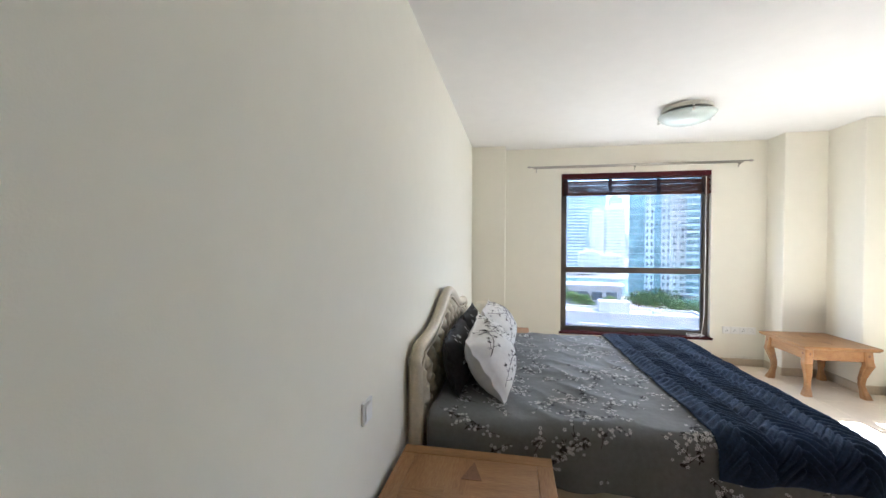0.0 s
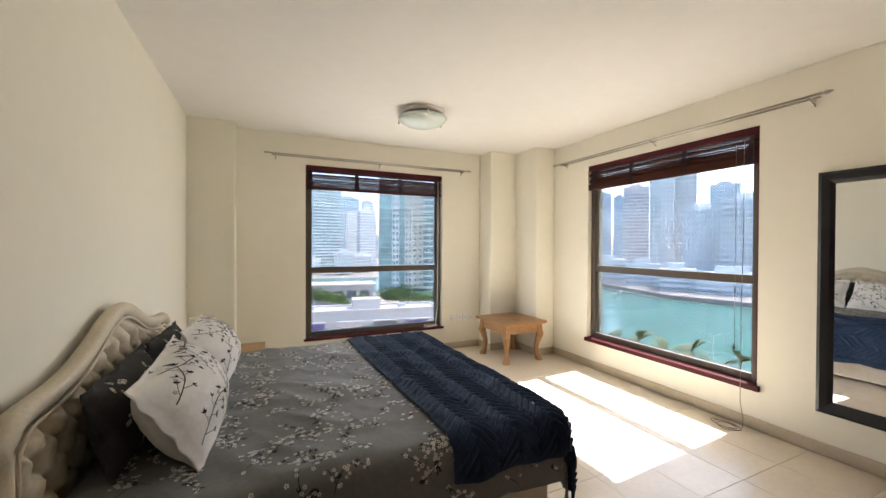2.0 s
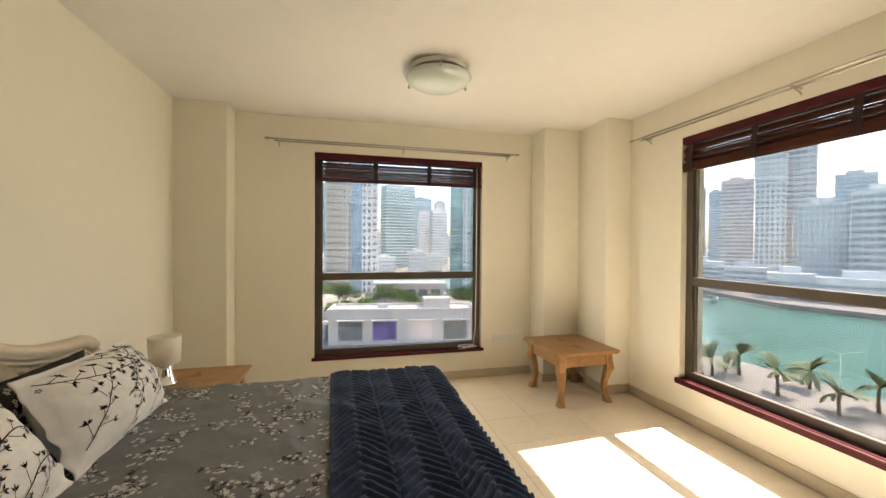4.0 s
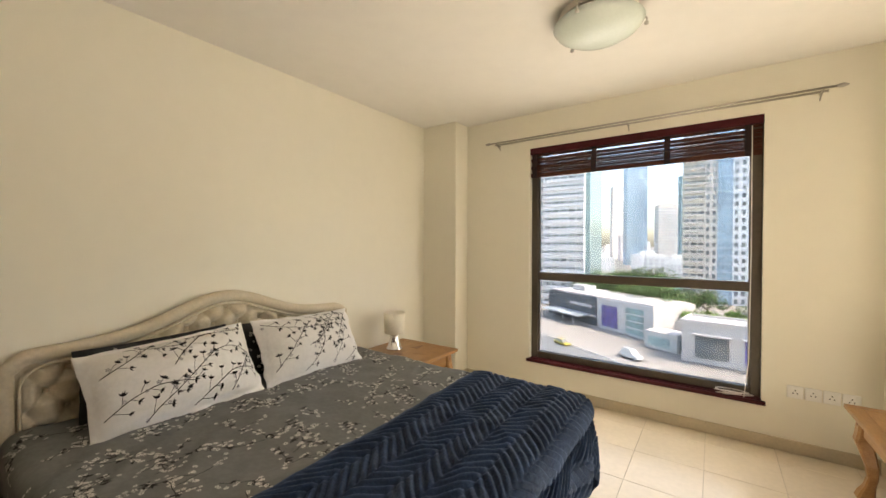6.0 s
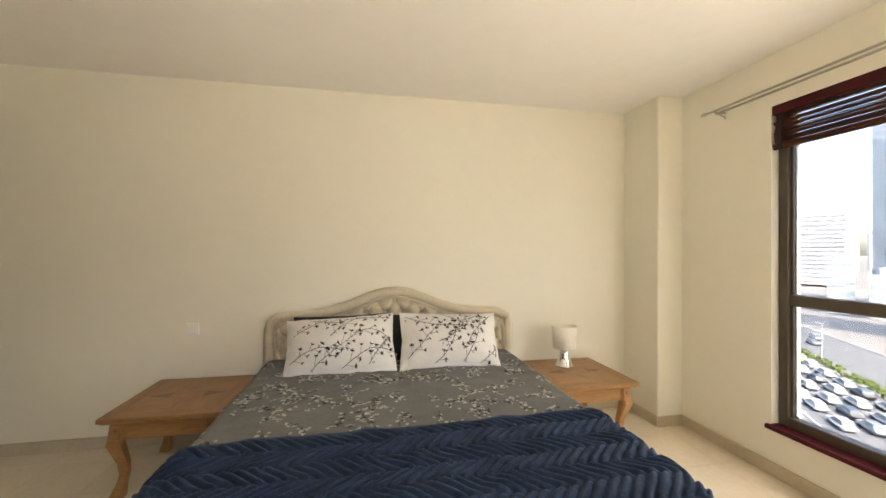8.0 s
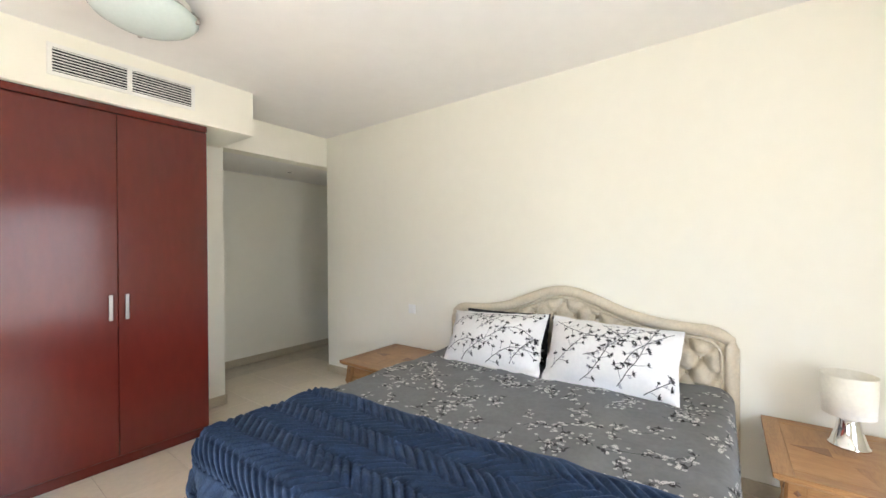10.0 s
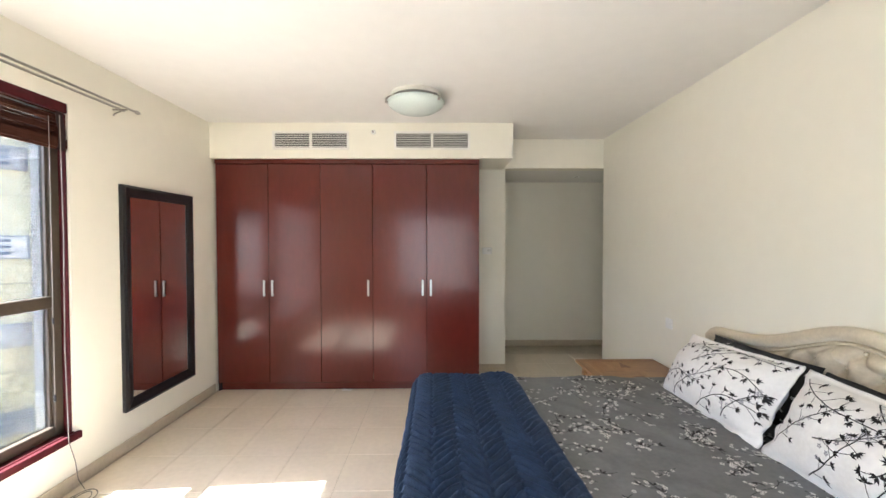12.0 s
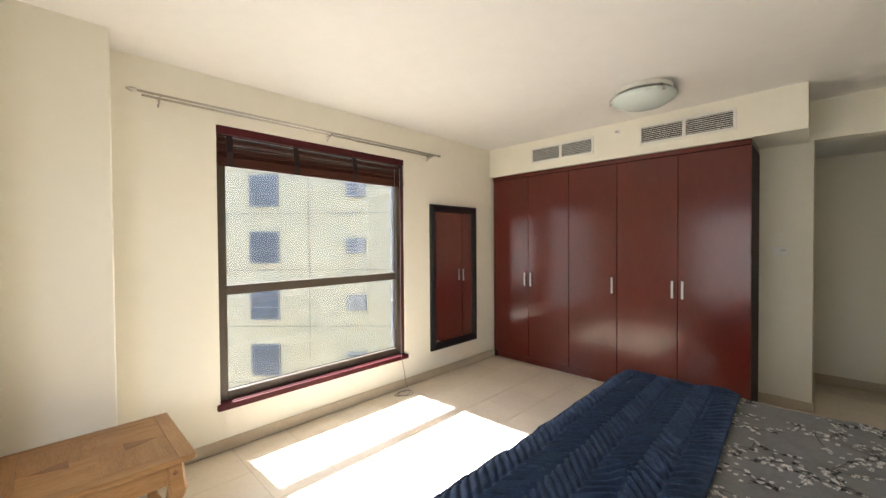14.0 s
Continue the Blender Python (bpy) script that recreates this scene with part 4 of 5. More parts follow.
HAZE_GREY_G = mat("hazed_grey_glass", (0.62, 0.64, 0.66), 0.25, 0.1, vary=0.15, scale=0.2)
TOWER_G = mat("tower_window_glass", (0.29, 0.325, 0.34), 0.2, 0.2, vary=0.35, scale=0.25, rand=0.3)
# Far window glass, lightened in colour to carry the haze.
HAZE_WINDOW_G = mat("hazed_window_glass", (0.46, 0.51, 0.55), 0.3, 0.1, vary=0.3, scale=0.3)
SHOP_W = mat("shop_render", (0.56, 0.53, 0.50), 0.85, vary=0.06, scale=0.3)
PURPLE = mat("purple_poster", (0.17, 0.13, 0.34), 0.5, vary=0.35, scale=0.9)
CARPAINT = [mat("car_white", (0.62, 0.62, 0.60), 0.25, coat=0.6), mat("car_silver", (0.32, 0.33, 0.35), 0.3, 0.4), mat("car_black", (0.03, 0.03, 0.035), 0.25, coat=0.6), mat("car_yellow", (0.60, 0.45, 0.03), 0.35, coat=0.5)]
PALM_LEAF = mat("palm_leaf", (0.23, 0.27, 0.13), 0.7, vary=0.25, scale=0.8)
RUBBER = mat("rubber", (0.02, 0.02, 0.02), 0.9)
LINE = mat("road_paint", (0.55, 0.55, 0.52), 0.8)
JOINT = mat("render_joint", (0.52, 0.42, 0.29), 0.9)


def pile(specs, name, m):
    """Many boxes in one mesh, from their two corners."""
    vs, fs = [], []
    for x0, x1, y0, y1, z0, z1 in specs:
        n = len(vs)
        vs += [(x0, y0, z0), (x1, y0, z0), (x1, y1, z0), (x0, y1, z0), (x0, y0, z1), (x1, y0, z1), (x1, y1, z1), (x0, y1, z1)]
        fs += [(n, n + 3, n + 2, n + 1), (n + 4, n + 5, n + 6, n + 7), (n, n + 1, n + 5, n + 4), (n + 1, n + 2, n + 6, n + 5), (n + 2, n + 3, n + 7, n + 6), (n + 3, n, n + 4, n + 7)]
    me = bpy.data.meshes.new(name)
    me.from_pydata(vs, [], fs)
    me.materials.append(m)
    return me


def sheet(name, pts, z, m, label, category):
    bm = bmesh.new()
    bm.faces.new([bm.verts.new((x, y, z)) for x, y in pts])
    bmesh.ops.triangulate(bm, faces=bm.faces)
    bmesh.ops.recalc_face_normals(bm, faces=bm.faces)
    for f in bm.faces:
        if f.normal.z < 0:
            f.normal_flip()
    return structure(name, bm, m, label, category)


sheet("ground", [(-4000, -4000), (4000, -4000), (4000, 4000), (-4000, 4000)], GZ - 1.5, SAND, "pale dusty city ground reaching the horizon", "ground")
sheet("water", [(112, -400), (92, 40), (84, 130), (46, 236), (-20, 252), (-60, 312), (50, 318), (160, 296), (224, 214), (196, 182), (183, 128), (192, 90), (260, -400)], GZ - 1.35, WATER, "turquoise marina water", "water")


def bank(name, pts, z0, z1, m, label):
    bm = bmesh.new()
    lo = [bm.verts.new((x, y, z0)) for x, y in pts]
    hi = [bm.verts.new((x, y, z1)) for x, y in pts]
    bm.faces.new(hi)
    for i in range(len(pts)):
        j = (i + 1) % len(pts)
        bm.faces.new((lo[i], lo[j], hi[j], hi[i]))
    bmesh.ops.recalc_face_normals(bm, faces=bm.faces)
    return structure(name, bm, m, label, "pavement")


bank("pavement_near", [(-300, -60), (108, -300), (89, 40), (81, 128), (44, 232), (-22, 247), (-300, 330)], GZ - 1.4, GZ - 0.05, PAVING, "paved city quay along the marina")
bank("pavement_far", [(226, 216), (199, 180), (186, 128), (195, 92), (230, -40), (420, -40), (420, 300), (162, 300)], GZ - 1.4, GZ + 0.6, PAVING, "curved paved promenade across the water")

# road along the quarter, with a planted median
RD, RN = Vector((-0.83, 0.558, 0)), Vector((0.558, 0.83, 0))
ROAD0 = Vector((-42, 89.2, 0))


ROADM = Matrix(((RD.x, RN.x, 0, ROAD0.x), (RD.y, RN.y, 0, ROAD0.y), (0, 0, 1, GZ), (0, 0, 0, 1)))


def on_road(name, specs, m, label, category):
    me = pile(specs, name, m)
    me.transform(ROADM)
    me.flip_normals()
    return tagged(new(name, me), label, category, kind="structure")


on_road("road", [(-120, 160, -17, -1.6, -0.2, 0.0), (-120, 160, 1.6, 17, -0.2, 0.0)], ASPHALT, "grey asphalt city road in two carriageways", "road")
on_road("median", [(-120, 160, -1.6, 1.6, -0.2, 0.16)], PAVING, "kerbed road median", "kerb")
on_road("kerb", [(-120, 160, 17, 17.4, -0.2, 0.15), (-120, 160, -17.4, -17, -0.2, 0.15)], LINE, "pale road kerb", "kerb")
on_road("lane_marking", [(u, u + 3, n - 0.08, n + 0.08, 0.0, 0.012) for n in (5.4, 9.2, 13.0, -5.4, -9.2) for u in range(-60, 140, 9)], LINE, "white dashed lane marks", "road marking")["kind"] = "stuff"
rnd = random.Random(5)
hedge_specs = []
for k in range(420):
    u, n, s = rnd.uniform(-60, 140), rnd.uniform(-1.2, 1.2), rnd.uniform(0.2, 0.5)
    hedge_specs.append((u - s, u + s, n - s * 0.7, n + s * 0.7, 0.1, 0.3 + s * rnd.uniform(0.5, 1.6)))
me = pile(hedge_specs, "hedge", HEDGE)
me.transform(ROADM)
me.flip_normals()
tagged(new("hedge", me), "low clipped hedge plants on the road median", "hedge", kind="stuff")


def car(name, label, paint, van=False):
    th = thing(name, label, "car")
    L, W, hb, hr = (4.6, 1.8, 0.85, 1.45) if not van else (5.2, 2.0, 1.1, 2.2)
    bm = boxes((-L / 2, L / 2, -W / 2, W / 2, 0.28, hb), bevel=0.16)
    part("body", bm, paint, th)
    bm = bmesh.new()
    lo = [bm.verts.new(p) for p in ((-L * 0.40, -W * 0.46, hb - 0.02), (L * 0.27, -W * 0.46, hb - 0.02), (L * 0.27, W * 0.46, hb - 0.02), (-L * 0.40, W * 0.46, hb - 0.02))]
    hi = [bm.verts.new(p) for p in ((-L * 0.33, -W * 0.38, hr - 0.05), (L * 0.10, -W * 0.38, hr - 0.05), (L * 0.10, W * 0.38, hr - 0.05), (-L * 0.33, W * 0.38, hr - 0.05))]
    for i in range(4):
        bm.faces.new((lo[i], lo[(i + 1) % 4], hi[(i + 1) % 4], hi[i]))
    bm.faces.new(hi)
    bmesh.ops.recalc_face_normals(bm, faces=bm.faces)
    part("windows", bm, DARK_G if not van else paint, th, "dark car windows")
    part("roof", boxes((-L * 0.33, L * 0.10, -W * 0.38, W * 0.38, hr - 0.05, hr), bevel=0.03), paint, th)
    wheel = lathe([(0.001, -0.1), (0.32, -0.1), (0.33, -0.05), (0.33, 0.05), (0.32, 0.1), (0.001, 0.1)], 14)
    bmesh.ops.transform(wheel, verts=wheel.verts, matrix=pose(0, 0, 0, 90))
    wme = mesh_of(wheel, "wheel", RUBBER)
    for x in (-L * 0.31, L * 0.31):
        for y in (-W / 2 + 0.08, W / 2 - 0.08):
            share("wheel", wme, th, (x, y, 0.33))
    return th


def road_pose(u, n, flip=False, turn=0.0):
    p = ROAD0 + RD * u + RN * n
    return pose(p.x, p.y, GZ + 0.005, 0, 0, math.degrees(math.atan2(RD.y, RD.x)) + (180 if flip else 0) + turn)


CARS = [car("car", "white parked car on the city road", CARPAINT[0]), car("car", "silver car on the city road", CARPAINT[1]), car("car", "black car on the city road", CARPAINT[2]), car("taxi", "yellow car standing beside the road", CARPAINT[3]), car("van", "white delivery van parked by the shops", CARPAINT[0], True)]
spots = []
rnd = random.Random(9)
for row, n in enumerate((-4.2, -7.6, -11.0, -14.4)):
    for k in range(8):
        spots.append((rnd.choice((0, 0, 1, 2)), -14 + 6.4 * k + rnd.uniform(-0.7, 0.7) + row, n))
spots += [(1, 52, 7), (0, 61, 11), (3, -6, 15.2), (3, 31, -3.9), (4, -21, 22)]
first = set()
for kind, u, n in spots:
    if kind not in first:
        first.add(kind)
        CARS[kind].matrix_world = road_pose(u, n, n > 0)
    else:
        copy_thing(CARS[kind], road_pose(u, n, n > 0))


def tower(name, label, x, y, w, d, h, rz, wall, floor_h=3.4, style="grid", cols=6, glass=HAZE_GREY_G, band=None, single=False, z0=GZ, side_cols=None, band_out=0.9, piers=0):
    """A tower: body, roof, storey bands or balconies and window openings with glass; its front looks to local -y."""
    th = thing(name, label, "tower" if h > 30 else "building", (x, y, z0), rz)
    ob = new("wall", pile([(-w / 2, w / 2, -d / 2, d / 2, 0, h)], "wall", wall))
    ob.parent = th
    ob = new("roof", pile([(-w / 2 - 0.3, w / 2 + 0.3, -d / 2 - 0.3, d / 2 + 0.3, h, h + 0.8), (-w * 0.25, w * 0.2, -d * 0.25, d * 0.2, h + 0.8, h + 4.0)], "roof", wall))
    ob.parent = th
    n = int(h / floor_h)
    side_cols = side_cols or max(2, int(cols * d / w))
    if style in ("grid", "mixed"):
        specs = []
        cw, cs = w / cols, d / side_cols
        for f in range(n):
            za, zb = f * floor_h + 0.9, f * floor_h + floor_h - 0.6
            for c in range(cols):
                xa = -w / 2 + c * cw
                specs.append((xa + cw * 0.22, xa + cw * 0.78, -d / 2 - 0.06, -d / 2 + 0.1, za, zb))
            for c in range(side_cols):
                ya = -d / 2 + c * cs
                for s in (-1, 1):
                    specs.append((s * w / 2 - 0.08, s * w / 2 + 0.08, ya + cs * 0.22, ya + cs * 0.78, za, zb))
        if single:
            front = [s for s in specs if s[2] < -d / 2]
            a = front[0]
            me = pile([(-(a[1] - a[0]) / 2, (a[1] - a[0]) / 2, -0.06, 0.1, 0, a[5] - a[4])], "window", glass)
            for s in front:
                share("window", me, th, ((s[0] + s[1]) / 2, -d / 2, s[4]))
            specs = [s for s in specs if s[2] >= -d / 2 - 0.01]
        ob = new("side_windows", pile(specs, "side_windows", glass))
        ob.parent = th
        ob["kind"] = "stuff"
    if style == "bands":
        specs = [(-w / 2 - 0.08, w / 2 + 0.08, -d / 2 - 0.08, d / 2 + 0.08, f * floor_h + 1.25, f * floor_h + floor_h - 0.3) for f in range(n)]
        ob = new("window_bands", pile(specs, "window_bands", glass))
        ob.parent = th
        ob["kind"] = "stuff"
    if piers:
        pw = w / piers
        ob = new("piers", pile([(-w / 2 + k * pw - 0.3, -w / 2 + k * pw + 0.3, -d / 2 - band_out - 0.1, -d / 2, 0, h) for k in range(piers + 1)], "piers", band or wall))
        ob.parent = th
        ob["kind"] = "stuff"
    if band:
        specs = []
        for f in range(1, n):
            specs.append((-w / 2 - band_out, w / 2 + band_out, -d / 2 - band_out, d / 2 + band_out, f * floor_h - 0.25, f * floor_h + 0.25))
        ob = new("balcony_slabs", pile(specs, "balcony_slabs", band))
        ob.parent = th
        ob["kind"] = "stuff"
    return th


def at_az(az, dist, off=(2.0, 2.0)):
    a = radians(az)
    return off[0] + dist * math.sin(a), off[1] + dist * math.cos(a), -a


def az_tower(name, label, az0, az1, dist, top, wall, depth=None, turn=0.0, **kw):
    """A tower that fills the bearings az0 to az1 at a distance, up to a slope over the eye."""
    x, y, rz = at_az((az0 + az1) / 2, dist)
    w = 2 * dist * math.tan(radians(az1 - az0) / 2)
    dp = depth or w * (0.5 if turn else 0.8)
    x, y = x + math.sin(-rz) * dp / 2, y + math.cos(rz) * dp / 2
    return tower(name, label, x, y, w, dp, top * dist + 1.4 - GZ, rz + radians(turn), wall, **kw)


# north side
def ribbed_tower(name, label, x, y, rz, h, wings, floor_h=3.4):
    """A residential tower in vertical strips: each wing is (u0, u1, front offset, wall, style)."""
    th = thing(name, label, "tower", (x, y, GZ), rz)
    n = int(h / floor_h)
    for u0, u1, fy, wall, kind in wings:
        ob = new("wing", pile([(u0, u1, fy, 24, 0, h)], "wing", wall))
        ob.parent = th
        w = u1 - u0
        if kind == "glass":
            me = pile([(-w / 2, w / 2, -0.06, 0.02, -0.12, 0.12)], "mullion", HAZE_PALE_G)
            for f in range(n):
                share("mullion", me, th, ((u0 + u1) / 2, fy, f * floor_h + 0.2))
        else:
            k = 1 if w < 4 else 2 if w < 7 else 3 if w < 11 else 5
            ww = w / k * (0.74 if kind == "balcony" and w > 7 else 0.5)
            wme = pile([(-ww / 2, ww / 2, -0.05, 0.3, 0, 1.75)], "window", TOWER_G)
            sme = pile([(-ww / 2 - 0.4, ww / 2 + 0.4, -1.1, 0.0, -0.15, 0.1), (-ww / 2 - 0.4, ww / 2 + 0.4, -1.1, -1.0, 0.1, 0.9)], "balcony", WHITE_B if wall is TEAL_G else wall)
            for f in range(n):
                for c in range(k):
                    xx = u0 + (c + 0.5) * w / k
                    share("window", wme, th, (xx, fy, f * floor_h + 0.7))
                    if kind == "balcony":
                        share("balcony", sme, th, (xx, fy, f * floor_h + 0.45))
    ob = new("roof", pile([(wings[0][0], wings[-1][1], 2, 24, h, h + 2)], "roof", wings[0][3]))
    ob.parent = th
    return th


x, y, rz = at_az(1.1, 200)
ribbed_tower("apartment_tower", "tall beige apartment tower with a blue glass strip", x, y, rz, 95, [(-14.7, -6.6, 1.0, BEIGE_B, "balcony"), (-6.6, -2.1, 0.2, BEIGE_B, "plain"), (-2.1, 3.1, -0.3, BLUE_G, "glass"), (3.1, 8.0, 0.6, WHITE_B, "plain"), (8.0, 11.2, 1.2, WHITE_B, "balcony")])
x, y, rz = at_az(18.6, 222)
ribbed_tower("apartment_tower", "tall beige apartment tower with teal glass bays", x, y, rz, 100, [(-13.6, -6.2, 0.0, TEAL_G, "glass"), (-6.2, -2.0, 0.8, WHITE_B, "plain"), (-2.0, 1.2, 0.3, TEAL_G, "glass"), (1.2, 5.5, 0.2, BEIGE_B, "plain"), (5.5, 12.0, 0.6, BEIGE_B, "balcony"), (12.0, 21.0, -0.4, TEAL_G, "balcony")])
x, y, rz = at_az(-20.0, 168)
ribbed_tower("apartment_tower", "broad white apartment tower with teal glass corner", x, y, rz - radians(18), 95, [(-23.6, -20.8, 1.0, TEAL_G, "glass"), (-20.8, -13.4, 0.3, BEIGE_B, "plain"), (-13.4, -8.8, -0.3, TEAL_G, "glass"), (-8.8, -1.1, 0.5, BEIGE_B, "plain"), (-1.1, 15.5, 0.0, WHITE_B, "balcony"), (15.5, 17.4, 1.5, TEAL_G, "glass")])
az_tower("residential_tower", "slim grey residential tower beyond the road", -30.4, -28.7, 300, 0.26, HAZE_GREY_G, style="bands", glass=HAZE_WINDOW_G)
az_tower("residential_tower", "white tower with stacked balconies beyond the road", -28.9, -26.6, 285, 0.26, WHITE_B, style="bands", band=WHITE_B, glass=HAZE_WINDOW_G)
az_tower("residential_tower", "pale distant residential tower", -36.5, -32.4, 420, 0.085, WHITE_B, style="bands", band=BEIGE_B)
az_tower("residential_tower", "slim pale beige distant tower", -11.6, -10.0, 700, 0.135, BEIGE_B, turn=22, style="grid", cols=5)
az_tower("office_tower", "blue glass curved office tower in the distance", -9.9, -7.3, 520, 0.19, BLUE_G, turn=22, style="bands", glass=BLUE_G, band=HAZE_PALE_G, band_out=0.5)
az_tower("residential_tower", "white and brown banded distant tower", -6.2, -3.6, 560, 0.088, BEIGE_B, turn=22, style="bands", band=WHITE_B)
az_tower("residential_tower", "tall teal glass distant tower", -3.6, -1.4, 480, 0.15, TEAL_G, turn=22, style="bands", glass=TEAL_G, band=HAZE_PALE_G, band_out=0.4)
az_tower("office_tower", "pale curved glass tower with white balcony bands", 5.0, 9.6, 440, 0.150, HAZE_PALE_G, turn=22, style="bands", glass=TEAL_G, band=WHITE_B)
az_tower("office_tower", "blue grey glass slab tower in the distance", 9.3, 12.2, 640, 0.118, BLUE_G, turn=22, style="grid", cols=8, glass=HAZE_PALE_G)
az_tower("residential_tower", "white distant tower with dark window columns", 10.3, 12.1, 500, 0.080, WHITE_B, turn=22, style="grid", cols=5)
az_tower("residential_tower", "white slim tower with balcony bands", 12.2, 14.6, 480, 0.088, WHITE_B, turn=22, style="bands", band=WHITE_B)
az_tower("residential_tower", "grey blue far tower", 12.8, 14.3, 700, 0.11, HAZE_PALE_G, turn=22, style="grid", cols=5)
az_tower("residential_tower", "tall pale glass tower beside the marina", 23.5, 29.0, 330, 0.22, WHITE_B, turn=22, style="bands", band=HAZE_PALE_G)
for az0, az1, dist, top in ((-14, -11, 330, -0.035), (-9, -5, 380, -0.025), (-5, -2.4, 350, -0.034), (4, 7, 360, -0.036), (8.8, 11.5, 350, -0.022), (11.6, 14, 380, -0.030), (-33.5, -31.5, 230, -0.02), (-30.5, -27.8, 220, -0.045)):
    az_tower("low_building", "low white city building among the towers", az0, az1, dist, top, WHITE_B, style="grid", cols=6, depth=14)

# Skyline haze is carried by the pale colours of these blocks.
rnd = random.Random(23)
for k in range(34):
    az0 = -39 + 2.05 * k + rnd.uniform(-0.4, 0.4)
    az_tower("city_block", "city block far on the skyline, haze in its pale colours", az0, az0 + rnd.uniform(0.9, 1.9), rnd.uniform(620, 900), rnd.choice((-0.004, 0.006, 0.012, 0.02, 0.032)), rnd.choice((WHITE_B, BEIGE_B, HAZE_GREY_G, PINK_B)), turn=20, style="grid", cols=6, glass=HAZE_GREY_G)

# across the water; distance haze is put into the glass colours
az_tower("office_tower", "distant blue glass tower with pale bands", 46.6, 48.6, 700, 0.125, HAZE_PALE_G, style="bands", glass=BLUE_G, band=HAZE_PALE_G, band_out=0.5)
az_tower("office_tower", "distant sail shaped dark blue tower", 48.9, 50.3, 640, 0.116, HAZE_PALE_G, style="bands", glass=BLUE_G)
az_tower("residential_tower", "rose coloured residential tower across the water", 50.1, 53.2, 430, 0.137, PINK_B, style="bands", band=PINK_B, band_out=0.4, glass=HAZE_WINDOW_G)
az_tower("residential_tower", "tall white residential tower with balconies across the water", 53.3, 56.0, 310, 0.26, WHITE_B, style="grid", cols=6, band=WHITE_B, glass=HAZE_WINDOW_G)
az_tower("residential_tower", "tall grey glass tower across the water", 56.0, 58.4, 322, 0.24, WHITE_B, style="bands", band=WHITE_B, glass=HAZE_WINDOW_G, piers=4)
az_tower("hotel_block", "broad white hotel block with a swept parapet across the water", 57.0, 61.0, 280, 0.080, WHITE_B, style="grid", cols=9, band=WHITE_B, band_out=0.3, glass=HAZE_WINDOW_G)
az_tower("hotel_block", "broad white hotel block with balconies across the water", 61.0, 66.0, 272, 0.098, WHITE_B, style="bands", band=WHITE_B, glass=HAZE_WINDOW_G, piers=6)
az_tower("office_tower", "pale blue tower behind the hotel", 59.8, 62.8, 450, 0.130, HAZE_PALE_G, style="bands", glass=BLUE_G)
az_tower("residential_tower", "white stepped residential tower across the water", 67.0, 71.5, 330, 0.10, WHITE_B, style="bands", band=WHITE_B, glass=HAZE_WINDOW_G, piers=6)
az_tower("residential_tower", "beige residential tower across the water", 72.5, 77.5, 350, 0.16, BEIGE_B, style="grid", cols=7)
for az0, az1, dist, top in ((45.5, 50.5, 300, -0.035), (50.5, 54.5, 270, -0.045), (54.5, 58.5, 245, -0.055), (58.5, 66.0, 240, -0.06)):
    az_tower("low_building", "low white waterfront building with terraces", az0, az1, dist, top, WHITE_B, style="bands", depth=12, glass=HAZE_WINDOW_G, floor_h=3.0)

boat = thing("boat", "small white motor boat lying in the marina", "boat", (177, 152, GZ - 1.3), radians(20))
bm = bmesh.new()
st = [(-6, 1.7, 0.9), (-2, 1.9, 1.0), (3, 1.5, 1.2), (6.5, 0.1, 1.5)]
rows = [[bm.verts.new(p) for p in ((x, -w, z), (x, -w * 0.6, -0.2), (x, w * 0.6, -0.2), (x, w, z))] for x, w, z in st]
for a, b in zip(rows, rows[1:]):
    for i in range(4):
        bm.faces.new((a[i], a[(i + 1) % 4], b[(i + 1) % 4], b[i]))
bm.faces.new(rows[0][::-1])
bm.faces.new(rows[-1])
bmesh.ops.recalc_face_normals(bm, faces=bm.faces)
part("hull", bm, CARPAINT[0], boat)
part("cabin", boxes((-3, 2, -1.1, 1.1, 0.9, 2.3), bevel=0.2), DARK_G, boat, "dark glazed cabin")

# low shop buildings beside the road
shops = thing("shop_building", "low white retail building with a dark grey sign wall", "building", (-47.0, 140.0, GZ), math.atan2(-25, 37))
part("sign_wall", boxes((0, 25, 0, 16, 0, 8.8)), GREY_B, shops, "dark grey cladding")
part("white_block", boxes((25, 45, -0.5, 15, 0, 9.0)), SHOP_W, shops, "white rendered block")
part("roof", boxes((0.6, 24.5, 0.6, 15.4, 8.8, 9.2), (25.6, 44.4, 0.1, 14.4, 9.0, 9.4), (6, 12, 6, 11, 9.2, 11.0)), SHOP_W, shops)
part("sign", boxes((12, 22, -0.2, -0.002, 5.4, 6.3)), SHOP_W, shops, "white sign bar")
part("sign", boxes((16, 24, -0.2, -0.002, 2.6, 3.2)), SHOP_W, shops, "white sign bar")
part("poster", boxes((27, 33, -0.62, -0.502, 1.0, 7.2)), PURPLE, shops, "purple shop poster")
part("canopy", boxes((4, 22, -6, -0.01, 3.0, 3.3)), HAZE_PALE_G, shops, "pale canopy")
for k in range(4):
    part("post", boxes((5 + 5 * k, 5.25 + 5 * k, -5.8, -5.55, 0, 3.0)), SHOP_W, shops)
for k in range(4):
    part("window", boxes((36, 42, -0.56, -0.502, 0.6 + 1.9 * k, 2.1 + 1.9 * k)), TEAL_G, shops, "shop window")
kiosk = thing("kiosk", "small white glazed kiosk beside the shops", "kiosk", (-6.5, 110, GZ), radians(-25))
part("wall", boxes((-4, 4, -3, 3, 0, 4.2)), SHOP_W, kiosk)
